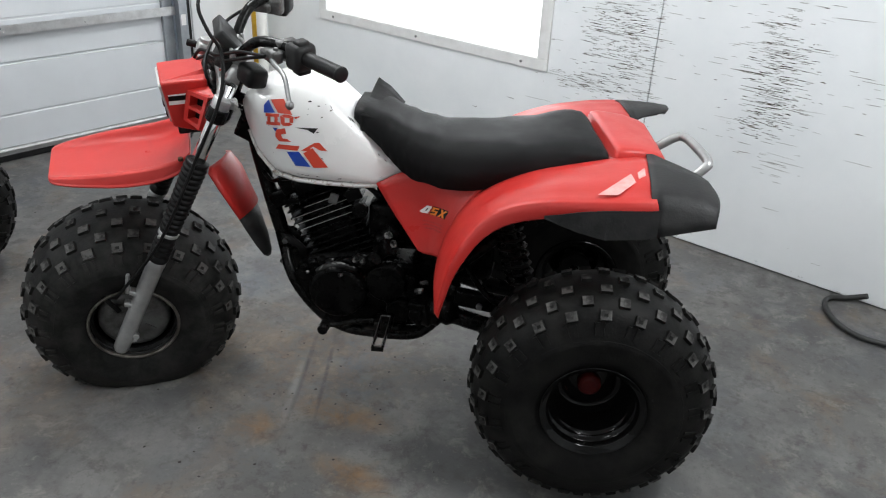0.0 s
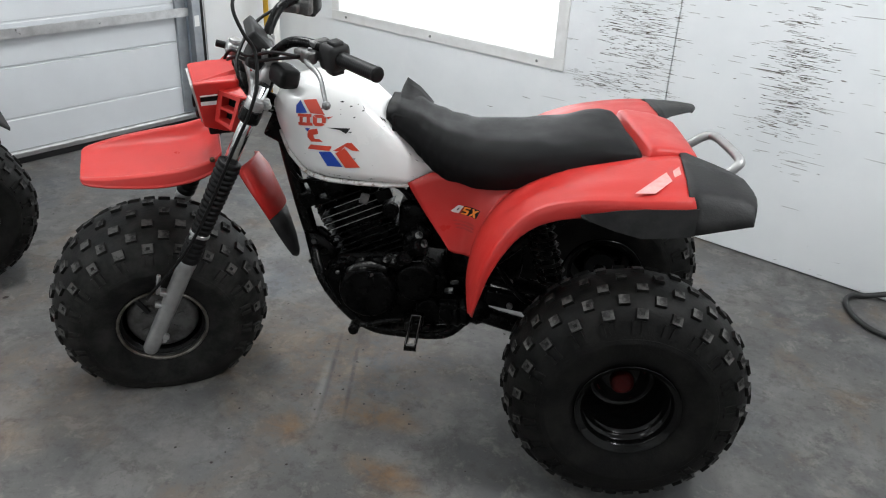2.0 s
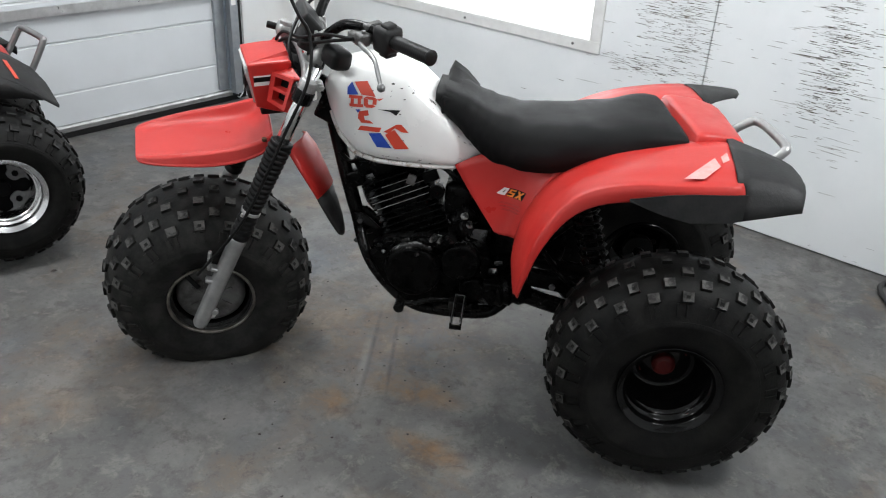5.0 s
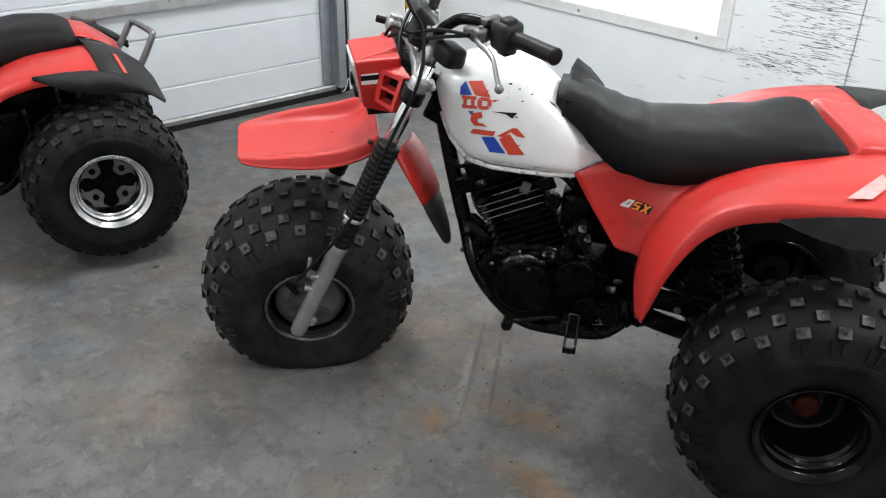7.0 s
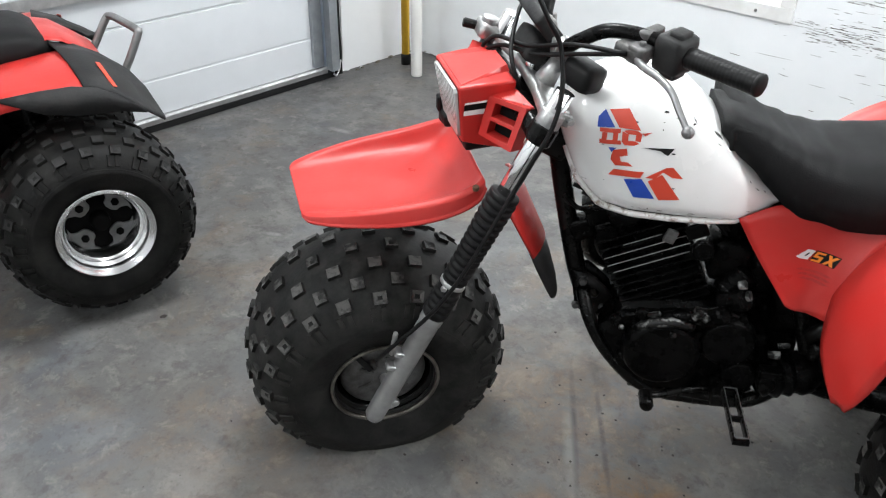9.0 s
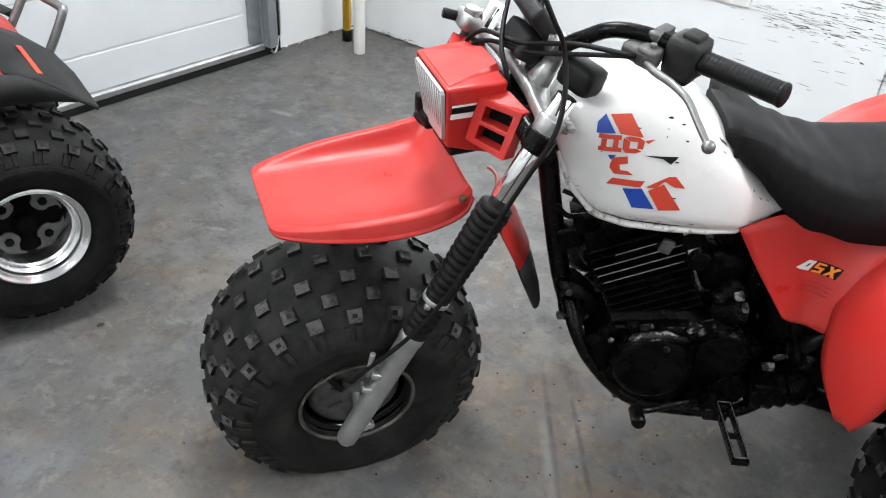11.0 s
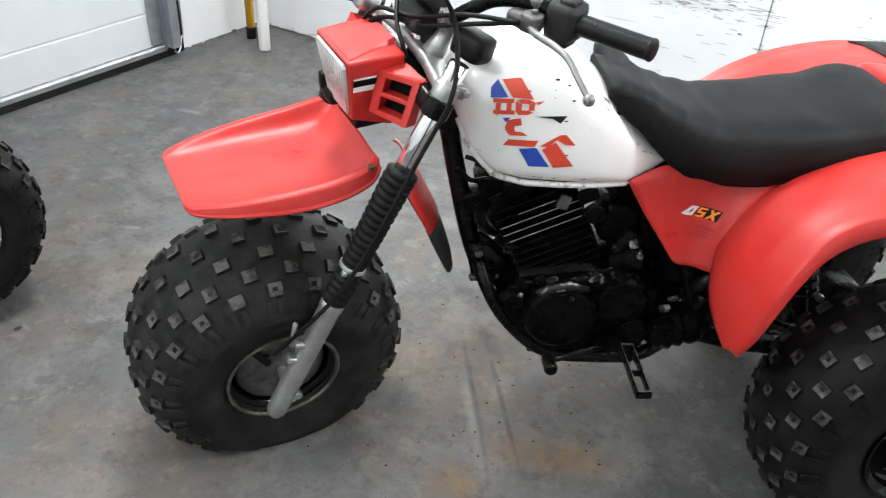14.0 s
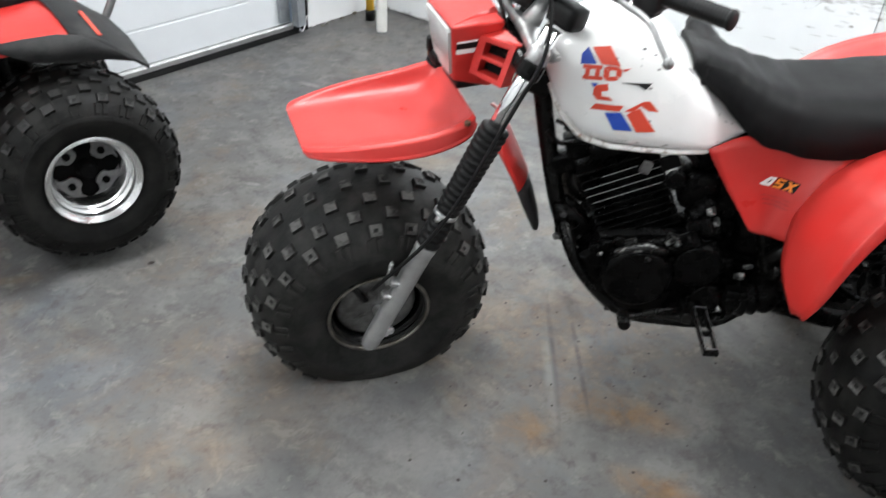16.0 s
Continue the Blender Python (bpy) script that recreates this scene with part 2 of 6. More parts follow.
def concrete():
    m = bpy.data.materials.new("concrete")
    m.use_nodes = True
    n, l = m.node_tree.nodes, m.node_tree.links
    b = n["Principled BSDF"]
    tc = n.new("ShaderNodeTexCoord")

    def noise_tex(scale, detail=8, rough=0.6, dist=0.0):
        t = n.new("ShaderNodeTexNoise")
        t.inputs["Scale"].default_value, t.inputs["Detail"].default_value = scale, detail
        t.inputs["Roughness"].default_value, t.inputs["Distortion"].default_value = rough, dist
        l.new(tc.outputs["Object"], t.inputs[0])
        return t.outputs[0]

    def ramp(src, lo, hi, top=1.0):
        r = n.new("ShaderNodeMapRange")
        r.inputs[1].default_value, r.inputs[2].default_value, r.inputs[4].default_value = lo, hi, top
        l.new(src, r.inputs[0])
        return r.outputs[0]

    def mixed(fac, a, c):
        x = n.new("ShaderNodeMix")
        x.data_type = 'RGBA'
        l.new(fac, x.inputs[0])
        if isinstance(a, tuple):
            x.inputs[6].default_value = (*a, 1)
        else:
            l.new(a, x.inputs[6])
        x.inputs[7].default_value = (*c, 1)
        return x.outputs[2]

    c = mixed(ramp(noise_tex(1.4, 6, 0.6, 0.2), 0.36, 0.66), (0.112, 0.113, 0.115), (0.190, 0.184, 0.174))
    c = mixed(ramp(noise_tex(4.2, 8, 0.68, 0.2), 0.48, 0.64, 0.75), c, (0.255, 0.250, 0.240))
    c = mixed(ramp(noise_tex(7, 8, 0.72, 0.3), 0.52, 0.66, 0.75), c, (0.085, 0.083, 0.080))
    c = mixed(ramp(noise_tex(3.1, 7, 0.7, 0.5), 0.54, 0.72, 0.6), c, (0.235, 0.170, 0.115))
    c = mixed(ramp(noise_tex(2.3, 5, 0.6, 0.3), 0.54, 0.74, 0.5), c, (0.135, 0.158, 0.190))
    c = mixed(ramp(noise_tex(15, 7, 0.72, 0.3), 0.54, 0.64, 0.65), c, (0.090, 0.084, 0.078))
    c = mixed(ramp(noise_tex(11, 8, 0.74, 0.4), 0.55, 0.64, 0.6), c, (0.29, 0.278, 0.26))
    c = mixed(ramp(noise_tex(27, 8, 0.76, 0.3), 0.55, 0.66, 0.55), c, (0.075, 0.071, 0.066))
    c = mixed(ramp(noise_tex(38, 8, 0.76, 0.3), 0.58, 0.68, 0.5), c, (0.31, 0.295, 0.275))
    c = mixed(ramp(noise_tex(90, 6, 0.75), 0.58, 0.72, 0.6), c, (0.055, 0.052, 0.048))

    def mult(a, q):
        x = n.new("ShaderNodeMath")
        x.operation = 'MULTIPLY'
        l.new(a, x.inputs[0])
        if isinstance(q, float):
            x.inputs[1].default_value = q
        else:
            l.new(q, x.inputs[1])
        return x.outputs[0]

    def blob(px, py, hw, hh, deg):
        """1 at the middle of an oval stain, 0 outside it."""
        v = n.new("ShaderNodeVectorMath")
        v.operation = 'SUBTRACT'
        v.inputs[1].default_value = (px, py, 0)
        l.new(tc.outputs["Object"], v.inputs[0])
        r_ = n.new("ShaderNodeVectorRotate")
        r_.rotation_type = 'Z_AXIS'
        r_.inputs["Angle"].default_value = radians(-deg)
        l.new(v.outputs[0], r_.inputs["Vector"])
        m_ = n.new("ShaderNodeVectorMath")
        m_.operation = 'MULTIPLY'
        m_.inputs[1].default_value = (1 / hw, 1 / hh, 0)
        l.new(r_.outputs[0], m_.inputs[0])
        g = n.new("ShaderNodeVectorMath")
        g.operation = 'LENGTH'
        l.new(m_.outputs[0], g.inputs[0])
        k = n.new("ShaderNodeMapRange")
        k.inputs[1].default_value, k.inputs[2].default_value, k.inputs[3].default_value, k.inputs[4].default_value = 0.25, 1.0, 1.0, 0.0
        l.new(g.outputs["Value"], k.inputs[0])
        return k.outputs[0]

    patchy = ramp(noise_tex(11, 6, 0.7, 0.5), 0.35, 0.6)
    streak = ramp(noise_tex(20, 6, 0.75, 0.3), 0.3, 0.55)
    for px, py, hw, hh, deg, amount in ((2.54, -1.89, 0.20, 0.07, 20, 0.6), (2.40, -2.10, 0.10, 0.10, 0, 0.5), (1.85, -2.72, 0.22, 0.12, 40, 0.25), (2.75, -2.05, 0.16, 0.06, 10, 0.6), (1.30, -1.60, 0.25, 0.10, 60, 0.4), (2.9, -2.3, 0.2, 0.1, 0, 0.4), (2.25, -1.75, 0.55, 0.40, 20, 0.30), (1.75, -2.45, 0.4, 0.25, 10, 0.2)):
        c = mixed(mult(mult(blob(px, py, hw, hh, deg), patchy), amount), c, (0.33, 0.19, 0.085))
    for px, py, hw, hh, deg, amount in ((2.30, -1.84, 0.30, 0.012, -52, 0.8), (2.36, -1.80, 0.26, 0.010, -50, 0.7), (2.20, -1.60, 0.12, 0.03, -35, 0.7), (2.05, -1.45, 0.14, 0.05, -20, 0.6), (1.55, -1.15, 0.4, 0.02, 30, 0.5)):
        c = mixed(mult(mult(blob(px, py, hw, hh, deg), streak), amount), c, (0.045, 0.043, 0.042))
    for px, py, hw, hh, deg, amount in ((0.395, -1.05, 0.08, 0.022, 15, 0.8), (0.94, -1.81, 0.045, 0.016, 30, 0.8), (2.33, -1.90, 0.24, 0.02, -51, 0.45), (2.15, -2.35, 0.4, 0.2, 20, 0.35), (1.2, -2.9, 0.5, 0.12, -15, 0.3)):
        c = mixed(mult(mult(blob(px, py, hw, hh, deg), streak), amount), c, (0.36, 0.355, 0.345))
    dim = n.new("ShaderNodeHueSaturation")
    dim.inputs["Value"].default_value, dim.inputs["Saturation"].default_value = 0.68, 1.25
    l.new(c, dim.inputs["Color"])
    l.new(dim.outputs[0], b.inputs["Base Color"])
    r = ramp(noise_tex(4, 7, 0.65), 0.3, 0.7)
    rr = n.new("ShaderNodeMapRange")
    rr.inputs[3].default_value, rr.inputs[4].default_value = 0.48, 0.72
    l.new(r, rr.inputs[0])
    l.new(rr.outputs[0], b.inputs["Roughness"])
    bp = n.new("ShaderNodeBump")
    bp.inputs["Strength"].default_value, bp.inputs["Distance"].default_value = 0.25, 0.003
    l.new(noise_tex(45, 6, 0.65), bp.inputs["Height"])
    l.new(bp.outputs[0], b.inputs["Normal"])
    return m


def peeling_paint(name, patches):
    """White paint on plywood: dark splits along the grain, thick inside the patches (x, z, half width, half height)."""
    m = bpy.data.materials.new(name)
    m.use_nodes = True
    n, l = m.node_tree.nodes, m.node_tree.links
    b = n["Principled BSDF"]
    tc = n.new("ShaderNodeTexCoord")

    def mapping(s, loc=(0, 0, 0)):
        q = n.new("ShaderNodeMapping")
        q.inputs["Scale"].default_value, q.inputs["Location"].default_value = s, loc
        l.new(tc.outputs["Object"], q.inputs[0])
        return q.outputs[0]

    def noise_tex(vec, scale, detail=5, rough=0.6):
        t = n.new("ShaderNodeTexNoise")
        t.inputs["Scale"].default_value, t.inputs["Detail"].default_value, t.inputs["Roughness"].default_value = scale, detail, rough
        l.new(vec, t.inputs[0])
        return t.outputs[0]

    def calc(op, a, c, d=None):
        q = n.new("ShaderNodeMath")
        q.operation = op
        for i, v in enumerate((a, c, d)):
            if v is None:
                continue
            if isinstance(v, (int, float)):
                q.inputs[i].default_value = v
            else:
                l.new(v, q.inputs[i])
        return q.outputs[0]

    def ramp(src, lo, hi, bottom=0.0, top=1.0):
        r = n.new("ShaderNodeMapRange")
        r.inputs[1].default_value, r.inputs[2].default_value, r.inputs[3].default_value, r.inputs[4].default_value = lo, hi, bottom, top
        l.new(src, r.inputs[0])
        return r.outputs[0]

    wob = noise_tex(mapping((1, 1, 1)), 4.0, 6, 0.7)
    mask = None
    for px, pz, hw, hh in patches:
        g = n.new("ShaderNodeVectorMath")
        g.operation = 'LENGTH'
        l.new(mapping((1 / hw, 0, 1 / hh), (-px / hw, 0, -pz / hh)), g.inputs[0])
        q = ramp(calc('ADD', g.outputs["Value"], calc('MULTIPLY', wob, 1.1)), 0.95, 1.6, 1.0, 0.0)
        mask = q if mask is None else calc('MAXIMUM', mask, q)
    grain = noise_tex(mapping((6, 1, 80)), 1.0, 3, 0.6)
    grain2 = noise_tex(mapping((16, 1, 170), (3.1, 0, 1.7)), 1.0, 3, 0.6)
    thr = calc('SUBTRACT', 0.84, calc('MULTIPLY', mask, 0.10))
    split = ramp(calc('SUBTRACT', calc('MAXIMUM', grain, calc('SUBTRACT', grain2, 0.02)), thr), 0.0, 0.03)
    bare = ramp(calc('SUBTRACT', calc('ADD', noise_tex(mapping((5, 1, 30), (7, 0, 2)), 1.0, 6, 0.7), calc('MULTIPLY', mask, 0.10)), 0.82), 0.0, 0.03)
    dirt = ramp(noise_tex(mapping((1, 1, 1)), 2.2, 6, 0.65), 0.4, 0.7, 0.0, 0.6)
    x1 = n.new("ShaderNodeMix")
    x1.data_type = 'RGBA'
    x1.inputs[6].default_value, x1.inputs[7].default_value = (0.80, 0.82, 0.83, 1), (0.70, 0.73, 0.745, 1)
    l.new(dirt, x1.inputs[0])
    x2 = n.new("ShaderNodeMix")
    x2.data_type = 'RGBA'
    x2.inputs[7].default_value = (0.34, 0.30, 0.23, 1)
    l.new(x1.outputs[2], x2.inputs[6])
    l.new(bare, x2.inputs[0])
    x3 = n.new("ShaderNodeMix")
    x3.data_type = 'RGBA'
    x3.inputs[7].default_value = (0.05, 0.048, 0.045, 1)
    l.new(x2.outputs[2], x3.inputs[6])
    l.new(split, x3.inputs[0])
    l.new(x3.outputs[2], b.inputs["Base Color"])
    b.inputs["Roughness"].default_value = 0.5
    bp = n.new("ShaderNodeBump")
    bp.inputs["Strength"].default_value, bp.inputs["Distance"].default_value = 0.5, 0.002
    l.new(calc('SUBTRACT', calc('MULTIPLY', grain, 0.15), split), bp.inputs["Height"])
    l.new(bp.outputs[0], b.inputs["Normal"])
    return m


CONC = concrete()
PLY1 = peeling_paint("painted_plywood_a", [(2.24, 0.80, 0.24, 0.14), (2.08, 0.60, 0.26, 0.07), (2.2, 0.98, 0.3, 0.10), (2.25, 1.25, 0.3, 0.12)])
PLY2 = peeling_paint("painted_plywood_b", [(2.97, 0.88, 0.13, 0.16), (2.98, 0.66, 0.12, 0.12), (2.86, 0.56, 0.10, 0.06), (3.05, 0.45, 0.12, 0.06), (3.28, 0.84, 0.06, 0.06), (2.95, 1.15, 0.2, 0.12)])
PLY0 = peeling_paint("painted_plywood_c", [(0.3, 0.2, 0.2, 0.03)])
PLAIN = material("white_wall_paint", (0.80, 0.81, 0.815), 0.5, spots=(0.72, 0.73, 0.735), spot_scale=2.5, bump=0.15, bump_scale=60)

# ---------------------------------------------------------------- the room: x along the window wall, y towards it
RX0, RX1, RY0, RY1, RH = 0.0, 6.2, -6.0, 0.0, 2.6


def slab(name, lo, hi, mat, label, bevel=0.0, parent=None, kind="structure"):
    bm = bmesh.new()
    c = [(a + b) / 2 for a, b in zip(lo, hi)]
    box(bm, c, [b - a for a, b in zip(lo, hi)], None, bevel)
    ob = flat(mesh_ob(name, bm, mat))
    if parent is None:
        tagged(ob, label, kind=kind)
    else:
        ob.parent = parent
        if label:
            tagged(ob, label)
    return ob


slab("floor", (-0.9, -6.4, -0.15), (6.6, 0.4, 0.0), CONC, "stained worn grey concrete garage floor")
# crumbs of dirt on the floor
bm = bmesh.new()
rnd = random.Random(21)
for i in range(150):
    if i < 90:
        x, y, r = rnd.gauss(2.2, 0.35), rnd.gauss(-1.75, 0.3), rnd.uniform(0.0015, 0.005)
    else:
        x, y, r = rnd.uniform(0.2, 3.4), rnd.uniform(-2.8, -0.05), rnd.uniform(0.0015, 0.0045)
    if i == 0:
        x, y, r = 1.11, -2.34, 0.011
    vs = [bm.verts.new((x + r * rnd.uniform(0.6, 1.3) * math.cos(k * math.tau / 6), y + r * rnd.uniform(0.6, 1.3) * math.sin(k * math.tau / 6), 0.0006)) for k in range(6)]
    top = bm.verts.new((x, y, r * 0.5))
    for k in range(6):
        bm.faces.new((vs[k], vs[(k + 1) % 6], top))
crumbs = mesh_ob("dirt_crumb", bm, material("dry_dirt", (0.035, 0.03, 0.026), 0.9))
tagged(crumbs, "scattered crumbs of dark dirt on the concrete floor", "dirt", kind="stuff")
slab("ceiling", (-0.6, -6.3, RH), (6.5, 0.3, RH + 0.1), PLAIN, "plain white ceiling")
slab("wall_south", (-0.36, -6.2, 0), (RX1, RY0, RH), PLAIN, "plain white wall")
slab("wall_east", (RX1, -6.2, 0), (RX1 + 0.15, 0.2, RH), PLAIN, "plain white wall")

# window wall: sheets of painted plywood round the window opening
WX0, WX1, WZ0, WZ1 = 0.36, 1.85, 0.66, 1.66
wall_n = slab("wall_north", (-0.4, 0.014, 0), (WX0, 0.2, RH), PLAIN, "white painted plywood wall with a window")
for lo, hi, mt in (((WX1, 0.014, 0), (RX1, 0.2, RH), PLAIN), ((WX0, 0.014, 0), (WX1, 0.2, WZ0), PLAIN), ((WX0, 0.014, WZ1), (WX1, 0.2, RH), PLAIN)):
    slab("wall_section", lo, hi, mt, "", 0, wall_n)


def sheet(x0, x1, z0, z1, mt, edge=0.0015):
    bm = bmesh.new()
    box(bm, ((x0 + x1) / 2, 0.007, (z0 + z1) / 2), (x1 - x0, 0.014, z1 - z0), None, edge)
    ob = flat(mesh_ob("plywood_sheet", bm, mt))
    ob.parent = wall_n
    return ob


# the seams lean a little in the wall's plane
sheet(-0.21, WX0 - 0.03, 0.006, RH, PLY0, 0)
sheet(WX0 - 0.03, WX1 + 0.03, 0.006, WZ0 - 0.03, PLY1, 0)
sheet(WX0 - 0.03, WX1 + 0.03, WZ1 + 0.03, RH, PLY1, 0)
sheet(WX1 + 0.03, 2.437, 0.006, RH, PLY1, 0)
sheet(2.443, 4.88, 0.008, RH, PLY2, 0)
sheet(4.886, RX1, 0.006, RH, PLY2, 0)

# paint split along the grain: slivers of dark wood showing, thickest in a few clusters
SPLIT = material("split_bare_wood", (0.20, 0.18, 0.15), 0.8, spots=(0.04, 0.037, 0.033), spot_scale=40, spot_mix=0.95)
FLAKE = material("lifted_paint", (0.66, 0.67, 0.68), 0.6, spots=(0.5, 0.5, 0.5), spot_scale=30)


def splits(parent, clusters, seed, name, mt, wide=1.0, dy=0.0012):
    rnd = random.Random(seed)
    bm = bmesh.new()
    for cx, cz, sx, sz, count in clusters:
        for i in range(count):
            x, z = rnd.gauss(cx, sx), rnd.gauss(cz, sz)
            length = min(0.16, rnd.lognormvariate(-3.55, 0.65))
            high = min(0.009, rnd.lognormvariate(-6.75, 0.5)) * wide
            n_ = 7
            slope = rnd.gauss(0, 0.03)
            up, lo = [], []
            for k in range(n_):
                t = k / (n_ - 1)
                body = (math.sin(math.pi * t) ** 0.6) * high / 2
                zz = z + slope * (t - 0.5) * length + rnd.gauss(0, high * 0.16)
                xx = x + (t - 0.5) * length
                up.append(bm.verts.new((xx, -dy, zz + body * rnd.uniform(0.5, 1.3) + 0.0002)))
                lo.append(bm.verts.new((xx, -dy, zz - body * rnd.uniform(0.5, 1.3) - 0.0002)))
            for k in range(n_ - 1):
                bm.faces.new((lo[k], lo[k + 1], up[k + 1], up[k]))
    ob = part(name, bm, mt, parent)
    tagged(ob, "fine dark splits in the peeling paint", kind="stuff")
    return ob


splits(wall_n, [(2.25, 0.84, 0.10, 0.10, 260), (2.10, 0.60, 0.11, 0.025, 110), (2.33, 0.72, 0.05, 0.10, 110), (2.15, 1.10, 0.16, 0.12, 70),
                (2.96, 0.86, 0.06, 0.09, 190), (2.98, 0.66, 0.06, 0.06, 120), (2.87, 0.56, 0.05, 0.03, 22), (3.05, 0.46, 0.06, 0.03, 14), (3.27, 0.85, 0.02, 0.02, 6),
                (2.95, 1.15, 0.12, 0.12, 50), (2.9, 0.8, 0.5, 0.35, 60), (2.15, 0.8, 0.25, 0.3, 40), (2.95, 0.75, 0.10, 0.18, 50), (3.3, 0.75, 0.03, 0.05, 8)], 11, "paint_split", SPLIT)
splits(wall_n, [(2.25, 0.84, 0.11, 0.10, 60), (2.10, 0.60, 0.12, 0.03, 20), (2.96, 0.82, 0.07, 0.12, 60)], 12, "paint_flake", FLAKE, 1.3, 0.0022)
# chips along the seam and the foot of the wall
splits(wall_n, [(2.441, 0.3 + 0.09 * k, 0.003, 0.03, 6) for k in range(12)] + [(0.2 + 0.5 * k, 0.012, 0.2, 0.008, 7) for k in range(9)], 13, "paint_chip", SPLIT, 0.8, 0.0016)

splits(wall_n, [(0.05 + 0.22 * k, 0.010, 0.10, 0.006, 10) for k in range(6)], 14, "foot_crack", SPLIT, 2.0, 0.0018)

win = tagged(new("window_1"), "white framed window with bright daylight behind", "window", kind="structure")
for lo, hi in (((WX0 - 0.06, -0.012, WZ0 - 0.055), (WX1 + 0.06, 0.05, WZ0)), ((WX0 - 0.06, -0.012, WZ1), (WX1 + 0.06, 0.05, WZ1 + 0.055)),
               ((WX0 - 0.06, -0.0125, WZ0), (WX0, 0.05, WZ1)), ((WX1, -0.0125, WZ0), (WX1 + 0.06, 0.05, WZ1))):
    slab("window_frame", lo, hi, TRIMW, "", 0.003, win)
PANE = bpy.data.materials.new("bright_pane")
PANE.use_nodes = True
pb = PANE.node_tree.nodes["Principled BSDF"]
pb.inputs["Base Color"].default_value = (0.8, 0.82, 0.84, 1)
pb.inputs["Emission Color"].default_value = (0.95, 0.98, 1.0, 1)
pb.inputs["Emission Strength"].default_value = 2.2
slab("pane", (WX0, 0.02, WZ0), (WX1, 0.026, WZ1), PANE, "", 0, win)
for sx in (0.42, 1.07, 1.76):
    bm = bmesh.new()
    steps_tube(bm, (sx, -0.011, WZ0 - 0.03), (sx, -0.018, WZ0 - 0.03), [(0, 0.007), (0.6, 0.007), (1, 0.004)], 10)
    part("screw", bm, DULL, win, "dark screw head")

# door wall with the sectional door
DX, DY1, DY0, DH = -0.20, -0.68, -5.2, 2.2
wall_w = slab("wall_west", (DX - 0.15, DY1 + 0.09, 0), (DX - 0.008, 0.014, RH), PLAIN, "white wall beside a sectional garage door")
slab("wall_section", (DX - 0.15, -6.2, 0), (DX - 0.008, DY0, RH), PLAIN, "", 0, wall_w)
slab("wall_section", (DX - 0.15, DY0, DH), (DX - 0.008, DY1 + 0.09, RH), PLAIN, "", 0, wall_w)
rnd = random.Random(31)
for k in range(9):
    bm = bmesh.new()
    x, y, r = DX + rnd.uniform(0.0, 0.03), rnd.uniform(-0.56, -0.06), rnd.uniform(0.006, 0.016)
    ring = [(x + r * 0.7 * rnd.uniform(0.5, 1.1) * math.cos(a), y + r * 1.6 * rnd.uniform(0.6, 1.1) * math.sin(a)) for a in [q * math.tau / 7 for q in range(7)]]
    loft(bm, [[(px, py, 0.0008) for px, py in ring], [(lerp(px, x, 0.35), lerp(py, y, 0.35), r * 0.7) for px, py in ring]])
    part("plaster_crumb", bm, SPLIT if k % 3 else PLAIN, wall_w, "crumb of broken wall")
door = tagged(new("door_1"), "closed white sectional garage door with ribbed panels", "garage door", kind="structure")
SEC = 0.468
for i in range(5):
    z0 = 0.018 + i * SEC
    bm = bmesh.new()
    ys = (DY0 + 0.02, DY1)
    prof = [(-0.04, z0), (0.0, z0 + 0.002), (0.0, z0 + 0.199), (-0.004, z0 + 0.203), (-0.004, z0 + 0.209), (0.0, z0 + 0.213), (0.0, z0 + SEC - 0.012), (-0.008, z0 + SEC - 0.008), (-0.008, z0 + SEC - 0.002), (-0.04, z0 + SEC - 0.002)]
    loft(bm, [[(DX + x, y, z) for x, z in prof] for y in ys])
    for p in part("door_panel", bm, DOORW, door, sharp=3).data.polygons:
        p.use_smooth = False
bm = bmesh.new()
loft(bm, [[(DX + x, y, z) for x, z in ((0.002, 0.03), (0.022, 0.03), (0.024, 0.052), (0.018, 0.062), (0.002, 0.064))] for y in (DY0, DY1 + 0.02)])
part("bottom_rail", bm, SLIDER, door, "aluminium bottom rail")
bm = bmesh.new()
loft(bm, [[(DX + x, y, z) for x, z in ((-0.03, 0.002), (0.03, 0.002), (0.026, 0.028), (-0.03, 0.028))] for y in (DY0, DY1 + 0.06)])
part("bottom_seal", bm, SEAL, door, "black rubber bottom seal")
# galvanised stiffening strut across the second joint
bm = bmesh.new()
loft(bm, [[(DX + x, y, z) for x, z in ((0.002, 0.635), (0.045, 0.635), (0.045, 0.672), (0.05, 0.672), (0.05, 0.625), (0.002, 0.625))] for y in (DY0, DY1)])
part("strut", bm, ALU, door, "galvanised stiffening strut")
bm = bmesh.new()
box(bm, (DX + 0.012, DY1 - 0.03, 1.1), (0.022, 0.062, 2.05))
part("end_stile", bm, GALV, door, "galvanised end stile")
track = tagged(new("door_track"), "galvanised vertical garage door track on the jamb", "door track", kind="structure")
bm = bmesh.new()
loft(bm, [[(DX + x, y, z) for x, y in ((0.035, DY1 + 0.005), (0.085, DY1 + 0.005), (0.085, DY1 + 0.055), (0.075, DY1 + 0.055), (0.075, DY1 + 0.015), (0.035, DY1 + 0.015))] for z in (0.055, 2.2)])
part("rail", bm, GALV, track)
bm = bmesh.new()
box(bm, (DX + 0.045, DY1 + 0.074, 1.1), (0.03, 0.03, 2.16))
part("jamb_strip", bm, SEAL, track, "black rubber jamb strip")
bm = bmesh.new()
